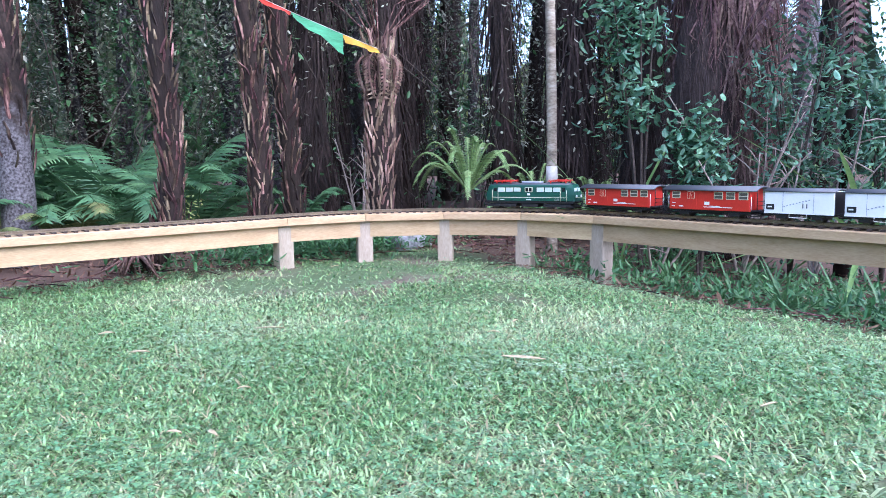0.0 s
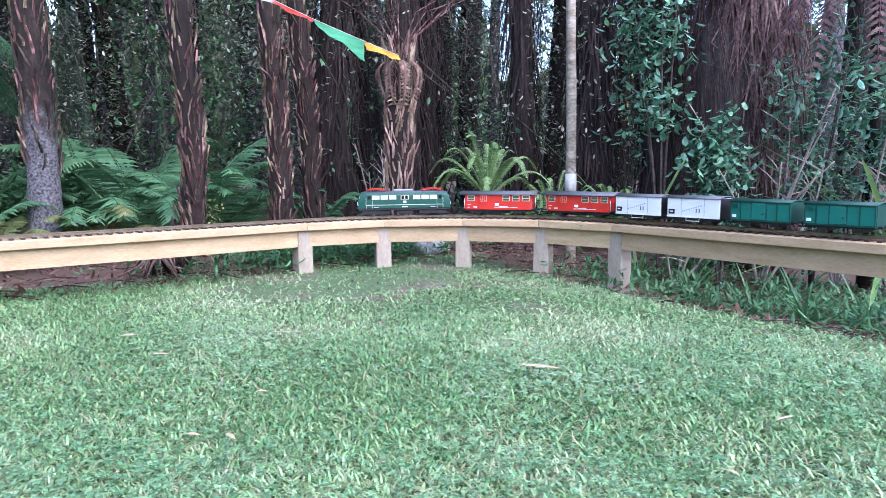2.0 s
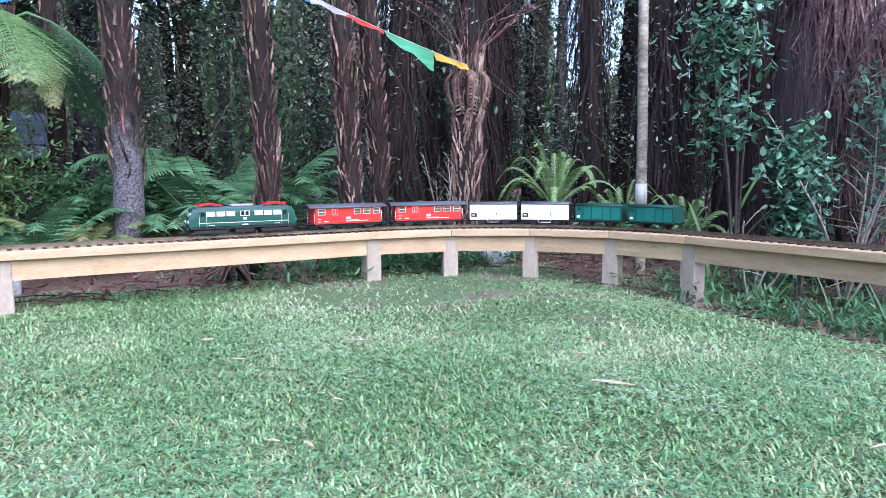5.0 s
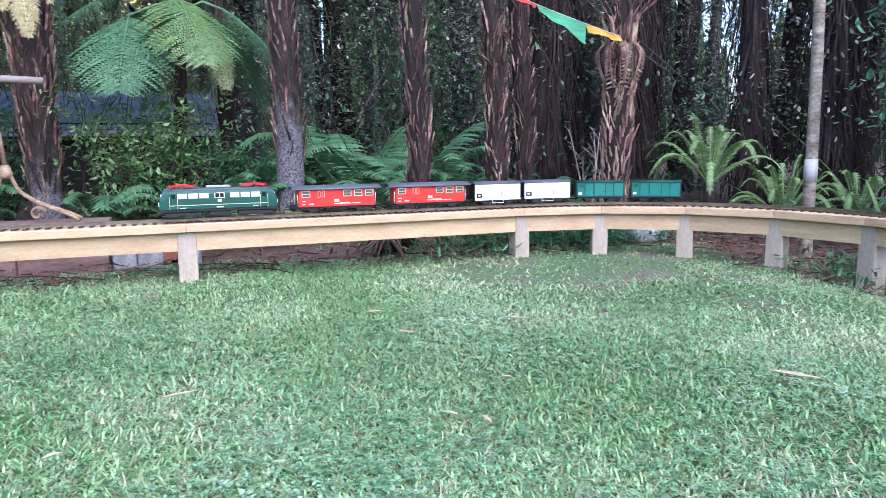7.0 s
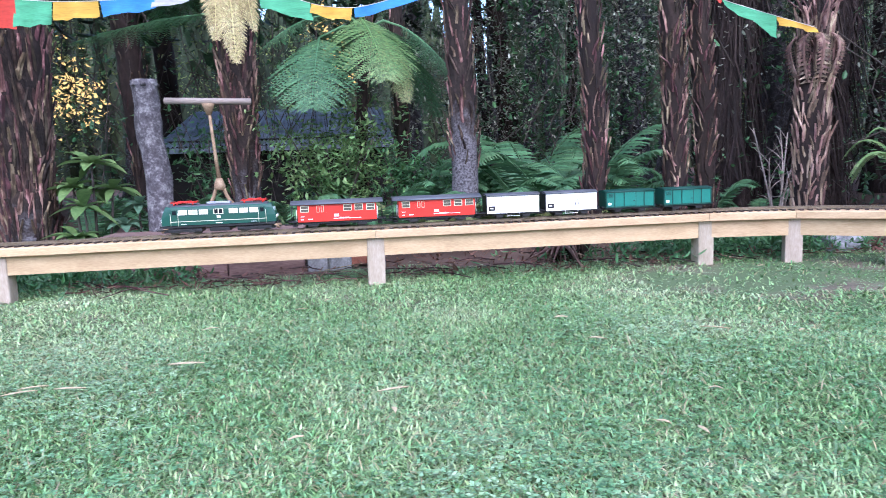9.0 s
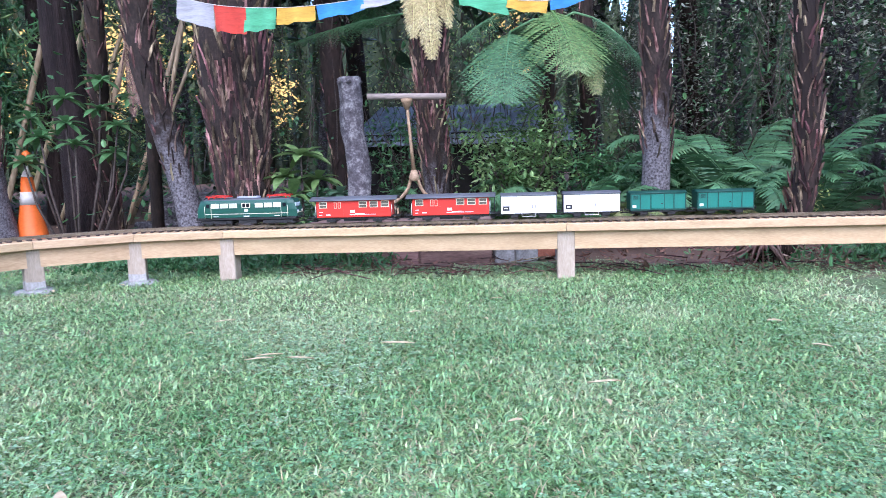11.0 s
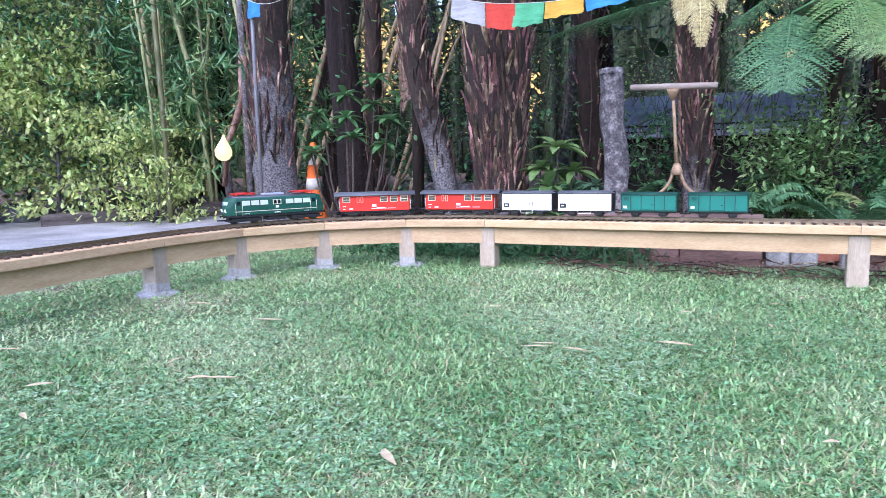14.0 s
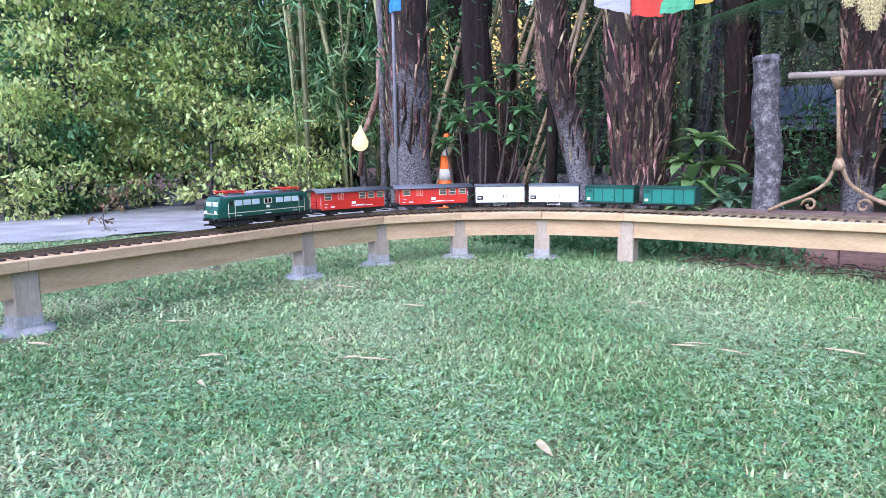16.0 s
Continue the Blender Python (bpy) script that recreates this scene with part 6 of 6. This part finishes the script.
# ---- lawn ----
def make_grass():
    rng = np.random.default_rng(4)

    def scatter(n, near):
        if near is None:
            x, y = rng.uniform(-6.8, 3.0, n), rng.uniform(-3.0, 0.35, n)
        elif near:
            r = 0.35 + 2.6 * rng.random(n) ** 0.8
            a = np.radians(rng.uniform(15, 170, n))
            x, y = -0.15 + r * np.cos(a), -0.2 + r * np.sin(a)
        else:
            x, y = rng.uniform(-6.8, 3.5, n), rng.uniform(0.2, 4.2, n)
        dens = np.array([noise.noise((p * 2.2, q * 2.2, 0.3)) + 0.5 * noise.noise((p * 6, q * 6, 2)) for p, q in zip(x, y)])
        keep = (dens > -0.3) | (rng.random(n) < 0.55)
        edge = y + 0.25 * dens
        keep &= (edge < 3.75) | ((x < -1.6) & (edge < 4.3))
        keep &= (x + 0.4 * dens < 2.95) | (rng.random(n) < 0.2)
        bare = np.hypot((x - 2.1) / 1.1, (y - 3.05) / 0.42) + dens * 0.6
        keep &= (bare > 1) | (rng.random(n) < 0.3)
        # none on the drive
        side = np.where(y > 1.95, -5.85 + (y - 1.95) * 0.5, -5.85 - (1.95 - y) * 2.0)
        keep &= (x > side) | ((x > side - 0.45) & (rng.random(n) < 0.25))
        return x[keep], y[keep]

    def blades(name, label, n, near, ln, w, m, flat, cat):
        x, y = dry_patch(n) if near == "dry" else edge_strip(n) if near == "edge" else scatter(n, near)
        k = len(x)
        z = np.array([height(p, q) for p, q in zip(x, y)])
        a = rng.uniform(0, 6.283, k)
        l = ln * rng.uniform(0.5, 1.3, k)
        el = np.clip(rng.normal(flat, 0.26, k), 0.05, 1.5)
        dx, dy, dz = np.cos(a) * np.cos(el), np.sin(a) * np.cos(el), np.sin(el)
        tx, ty = -np.sin(a) * w, np.cos(a) * w
        base = np.stack([x, y, z - 0.003], 1)
        d = np.stack([dx, dy, dz], 1) * l[:, None]
        t = np.stack([tx, ty, np.zeros(k)], 1) * rng.uniform(0.7, 1.3, k)[:, None]
        up = np.stack([np.zeros(k), np.zeros(k), 0.14 * l], 1)
        v = np.stack([base - t, base + t, base + d * 0.55 + t * 0.8 + up, base + d * 0.55 - t * 0.8 + up, base + d], 1).reshape(-1, 3)
        i = np.arange(k) * 5
        tri = np.stack([i, i + 1, i + 2, i, i + 2, i + 3, i + 3, i + 2, i + 4], 1).reshape(-1, 3)
        me = bpy.data.meshes.new(name)
        me.from_pydata(v.tolist(), [], tri.tolist())
        me.update()
        tagged(part(name, me, m), label, cat, kind="stuff")

    def dry_patch(n):
        """Worn, straw-coloured patches towards the drive."""
        x, y = rng.uniform(-3.6, -0.4, n), rng.uniform(0.1, 3.0, n)
        f = np.array([noise.noise((p * 1.6 + 3, q * 1.6, 8.0)) for p, q in zip(x, y)])
        keep = f + 0.12 * rng.standard_normal(n) > 0.16 - 0.07 * (x < -1.8)
        return x[keep], y[keep]

    def edge_strip(n):
        """Longer grass left along the foot of the trestle."""
        x, y = rng.uniform(-3.2, 1.3, n), 3.72 - 1.5 * rng.random(n) ** 1.7
        return x, y

    def side_grass():
        blades("grass", "short green lawn grass", 105000, None, 0.045, 0.0035, M_GRASS, 0.4, "grass")

    blades("grass", "short green lawn grass", 300000, True, 0.030, 0.0025, M_GRASS, 0.38, "grass")
    blades("grass", "short green lawn grass", 225000, False, 0.033, 0.0036, M_GRASS, 0.28, "grass")
    side_grass()
    blades("grass", "longer green grass along the trestle", 46000, "edge", 0.034, 0.0026, M_GRASS, 0.4, "grass")
    blades("dry_grass", "dry straw-coloured grass clippings", 34000, True, 0.045, 0.0014, M_STRAW, 0.12, "grass")
    blades("dry_grass", "dry straw-coloured grass clippings", 26000, False, 0.05, 0.002, M_STRAW, 0.12, "grass")

    blades("dry_grass", "pale worn grass in dry patches", 70000, "dry", 0.036, 0.0016, M_DRYGRASS, 0.16, "grass")

    # clover
    x, y = scatter(34000, True)
    x2, y2 = scatter(40000, False)
    x, y = np.concatenate([x, x2]), np.concatenate([y, y2])
    patch = np.array([noise.noise((p * 1.7 + 9, q * 1.7, 5.0)) for p, q in zip(x, y)])
    keep = patch + 0.35 * rng.standard_normal(len(x)) > 0.0
    x, y = x[keep], y[keep]
    vs, fs = [], []
    rr = random.Random(2)
    for p, q in zip(x, y):
        h = height(p, q) + rr.uniform(0.012, 0.035)
        a0 = rr.random() * 6.283
        s = rr.uniform(0.0035, 0.0085)
        tilt = rr.gauss(0, 0.25)
        for j in range(3):
            a = a0 + 2.094 * j
            o = len(vs)
            c, si = math.cos(a), math.sin(a)
            vs += [(p, q, h), (p + (c - 0.6 * si) * s, q + (si + 0.6 * c) * s, h + tilt * s), (p + 1.7 * c * s, q + 1.7 * si * s, h + tilt * s * 1.3), (p + (c + 0.6 * si) * s, q + (si - 0.6 * c) * s, h + tilt * s * 0.6)]
            fs.append((o, o + 3, o + 2, o + 1))
    me = bpy.data.meshes.new("clover")
    me.from_pydata(vs, [], fs)
    me.update()
    tagged(part("clover", me, M_CLOVER), "low clover leaves among the grass", "clover", kind="stuff")


make_grass()


def fallen_leaf(x, y, ln, w, turn, label="curled tan leaf lying on the lawn"):
    b = Build()
    v = []
    for k in range(7):
        u = k / 6
        ww = w * math.sin(0.15 + 2.9 * u * 0.98)
        z = 0.004 * math.sin(3.1 * u) + 0.034
        bow = 0.08 * ln * (u - 0.5) ** 2 * 4
        v += [(ln * (u - 0.5), ww + bow, z + 0.003), (ln * (u - 0.5), bow, z), (ln * (u - 0.5), -ww + bow, z + 0.003)]
    f = []
    for k in range(6):
        f += [(3 * k, 3 * k + 1, 3 * k + 4, 3 * k + 3), (3 * k + 1, 3 * k + 2, 3 * k + 5, 3 * k + 4)]
    b.add(v, f, True)
    tagged(part("fallen_leaf", b, M_DRYLEAF, at=pose(x, y, height(x, y), 0, 0, turn)), label, "leaf", "fallen leaves")


for x, y, ln, w, turn in ((1.44, 1.09, 0.125, 0.012, -58), (0.64, 2.27, 0.050, 0.014, -16), (1.08, 1.95, 0.100, 0.005, -36), (0.60, 1.15, 0.045, 0.006, -86), (1.58, 0.47, 0.055, 0.004, -12), (1.25, 0.40, 0.030, 0.006, -96), (0.66, 1.94, 0.060, 0.008, -36), (-1.11, 0.91, 0.085, 0.011, -45), (-0.65, 1.94, 0.110, 0.012, -5), (-2.08, 1.75, 0.120, 0.010, 10), (-2.56, 1.91, 0.080, 0.010, 10), (-1.04, 1.83, 0.080, 0.007, 15), (-0.04, 1.57, 0.090, 0.007, 12), (-1.78, 1.16, 0.100, 0.008, 20), (-0.66, 2.40, 0.060, 0.008, 25), (-1.06, 1.79, 0.090, 0.008, 19), (-2.60, 1.91, 0.070, 0.008, 29), (-2.67, 1.13, 0.100, 0.008, 26), (-2.05, 0.77, 0.060, 0.008, -26), (-2.76, 0.69, 0.090, 0.011, 19), (-1.84, 1.14, 0.060, 0.010, 34), (-2.23, 0.94, 0.070, 0.012, 44), (-3.10, 1.25, 0.090, 0.005, 9), (-1.38, 2.29, 0.080, 0.008, 26), (-0.93, 1.79, 0.090, 0.008, -8), (0.54, 1.21, 0.035, 0.006, -48)):
    fallen_leaf(x, y, ln, w, turn)
rng = random.Random(77)
for i in range(24):
    fallen_leaf(rng.uniform(-2.9, 2.4), rng.uniform(1.2, 3.2), rng.uniform(0.025, 0.06), rng.uniform(0.004, 0.007), rng.uniform(0, 180), "small dry leaf lying on the lawn")


# ---- litter behind the line ----
def make_litter():
    rng = random.Random(14)
    b, c, d = Build(), Build(), Build()
    for i in range(7500):
        x, y = rng.uniform(-3.2, 5.0), 3.5 + 2.3 * rng.random() ** 1.6
        if rng.random() < 0.3:
            x, y = rng.uniform(2.9, 4.6), rng.uniform(0.6, 3.6)
        if x < -1.6 and y < 4.2:
            continue
        z = height(x, y) + rng.uniform(0.004, 0.03)
        leaf_cloud(b, [(x, y, z)], rng.uniform(0.025, 0.075), 1, 0.004, rng.uniform(0.08, 0.4), 0.0, rng)
        if i % 13 == 0:
            a = rng.random() * 6.283
            ln = rng.uniform(0.1, 0.4)
            c.tube([(x, y, z), (x + ln * 0.5 * math.cos(a), y + ln * 0.5 * math.sin(a), z + 0.015), (x + ln * math.cos(a + 0.2), y + ln * math.sin(a + 0.2), z + 0.005)], 0.003, 4, cap=False)
    for i in range(1700):
        x, y = rng.choice(((rng.gauss(2.3, 0.5), rng.gauss(3.75, 0.15)), (rng.uniform(2.95, 4.2), rng.uniform(0.4, 2.6)), (rng.uniform(-3.0, -1.0), rng.gauss(3.85, 0.15))))
        leaf_cloud(d, [(x, y, height(x, y) + 0.05)], 0.05, 6, 0.035, 0.35, -0.5, rng)
    tagged(part("leaf_litter", b, M_LITTER), "brown fallen fronds and leaf litter", "litter", kind="stuff")
    tagged(part("fallen_twigs", c, M_STUB), "fallen twigs on bare earth", "twigs", kind="stuff")
    tagged(part("weeds", d, M_LEAF), "low green weeds along the trestle", "weeds", kind="stuff")


make_litter()


def make_roots():
    o = thing("root_clump", "tangled brown root clump at a trunk's foot", "roots", pose(1.12, 3.78, height(1.12, 3.78)))
    rng = random.Random(6)
    for i in range(26):
        a = rng.random() * 6.283
        d = Vector((math.cos(a), math.sin(a), 0))
        ln = rng.uniform(0.08, 0.24)
        part("root", Build().tube([d * 0.02 + Vector((0, 0, 0.12)), d * ln * 0.5 + Vector((0, 0, rng.uniform(0.03, 0.16))), d * ln + Vector((0, 0, rng.uniform(-0.02, 0.05)))], [0.012, 0.008, 0.004], 5), M_STUBPALE, o)


make_roots()


def bare_shrub(x, y, z, n, h):
    o = thing("bare_shrub", "thin bare grey-brown branching shrub", "shrub", pose(x, y, z))
    rng = random.Random(int(x * 40))
    m = mat("pale_twig", [(0.17, 0.135, 0.115), (0.38, 0.32, 0.28)], 0.9, 14, 60, 0.4, 0.003)
    for i in range(n):
        a = rng.random() * 6.283
        d = Vector((math.cos(a), math.sin(a), 0))
        e = d * rng.uniform(0.15, 0.5) + Vector((0, 0, h * rng.uniform(0.5, 1.0)))
        pts = spline([(0, 0, 0), tuple(e * 0.5 + Vector((rng.gauss(0, 0.04), rng.gauss(0, 0.04), 0.06))), tuple(e)], 8)
        st = part("branch", Build().tube(pts, [0.010 - 0.0009 * k for k in range(9)], 5), m, o)
        for k in (3, 4, 5, 6, 7):
            t = pts[k] + Vector((rng.gauss(0, 0.1), rng.gauss(0, 0.1), rng.uniform(0.0, 0.14)))
            part("twig", Build().tube([pts[k], pts[k].lerp(t, 0.5) + Vector((0, 0, 0.01)), t], [0.004, 0.003, 0.0015], 4), m, st)
    return o


bare_shrub(3.95, 1.85, -0.15, 9, 1.15)
bare_shrub(4.2, 1.55, -0.15, 8, 1.0)
bare_shrub(3.55, 2.15, -0.15, 5, 0.7)
bare_shrub(3.0, 4.5, 0.0, 6, 0.8)
o = thing("dead_fern", "hanging red-brown dead fern fronds", "fern", pose(4.62, 1.58, 1.62))
for i in range(7):
    b = Build()
    frond(b, (0, 0, 0), 2.2 + 0.45 * i, 0.8, 0.12, 0.75, 0.13, 30, random.Random(i))
    part("frond", b, M_FERNDEAD, o)
part("stalk", Build().tube([(0, 0, 0.05), (0.05, 0, -0.9), (0.05, 0, -1.9)], [0.03, 0.04, 0.05], 8), M_BARK, o)
o = thing("branch_stub", "weathered grey branch stub among bamboo", "branch", pose(-5.87, 5.81, 0.0))
part("stub", Build().tube([(0.05, 0, -0.05), (0.02, 0, 0.4), (0.0, 0, 0.66)], [0.05, 0.045, 0.04], 8), M_GREYBARK, o)
# Glowing teardrop and its hook are added to paint a sunlit spot.
o = thing("teardrop_lantern", "glowing teardrop added for a warm sunlit spot among branches", "lantern", pose(-5.33, 5.18, 0.665))
part("glow_drop", Build().tube([(0, 0, 0.0), (0, 0, 0.012), (0, 0, 0.05), (0, 0, 0.10), (0.004, 0, 0.15), (0.01, 0, 0.21), (0.014, 0, 0.26)], [0.02, 0.05, 0.082, 0.086, 0.062, 0.026, 0.006], 14), M_SUNSPOT, o, "glowing warm white drop for the sunlit spot")
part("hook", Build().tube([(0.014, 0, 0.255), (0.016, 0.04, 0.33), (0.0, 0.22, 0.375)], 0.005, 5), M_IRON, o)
o = thing("dead_branch", "brown forked dead branch leaning beside the bamboo", "branch", pose(-5.36, 5.30, 0.0))
part("limb", Build().tube([(-0.22, 0.14, 0.4), (-0.14, 0.14, 0.84), (0.0, 0.12, 1.06), (0.16, 0.06, 1.28), (0.22, 0.03, 1.7)], [0.03, 0.034, 0.036, 0.04, 0.05], 8, wob=0.2), M_STUBPALE, o)
part("limb", Build().tube([(0.22, 0.03, -0.05), (0.22, 0.03, 0.8), (0.22, 0.02, 2.4)], [0.04, 0.036, 0.03], 8, wob=0.2), M_GREYBARK, o)


# ---- movement ----
LINE = [(0.0, -1.535), (0.5, -1.318), (1.0, -1.095), (1.5, -0.863), (2.0, -0.630), (2.5, -0.402), (3.0, -0.180), (3.5, 0.050), (4.0, 0.281), (4.5, 0.512), (5.0, 0.743), (5.5, 0.974), (6.0, 1.205), (6.5, 1.437), (7.0, 1.667), (7.5, 1.892),
        (8.0, 2.125), (8.5, 2.365), (9.0, 2.602), (9.5, 2.835), (10.0, 3.057), (10.5, 3.290), (11.0, 3.525), (11.5, 3.761), (12.0, 3.998), (12.5, 4.233), (13.0, 4.460), (13.5, 4.686), (14.0, 4.925), (14.5, 5.165), (15.0, 5.400), (15.5, 5.655), (16.0, 5.912)]


def motions():
    for ob, back in TRAIN:
        rows = []
        for (t0, s0), (t1, s1) in zip(LINE, LINE[1:] + [(16.5, 6.17)]):
            for k in (0, 0.5):
                t = t0 + k * 0.5
                if t <= 16.0:
                    x, y, h = track(s0 + (s1 - s0) * k + back)
                    rows.append((t, pose(x, y, RAILTOP, 0, 0, math.degrees(h))))
        walk(ob, rows)


motions()
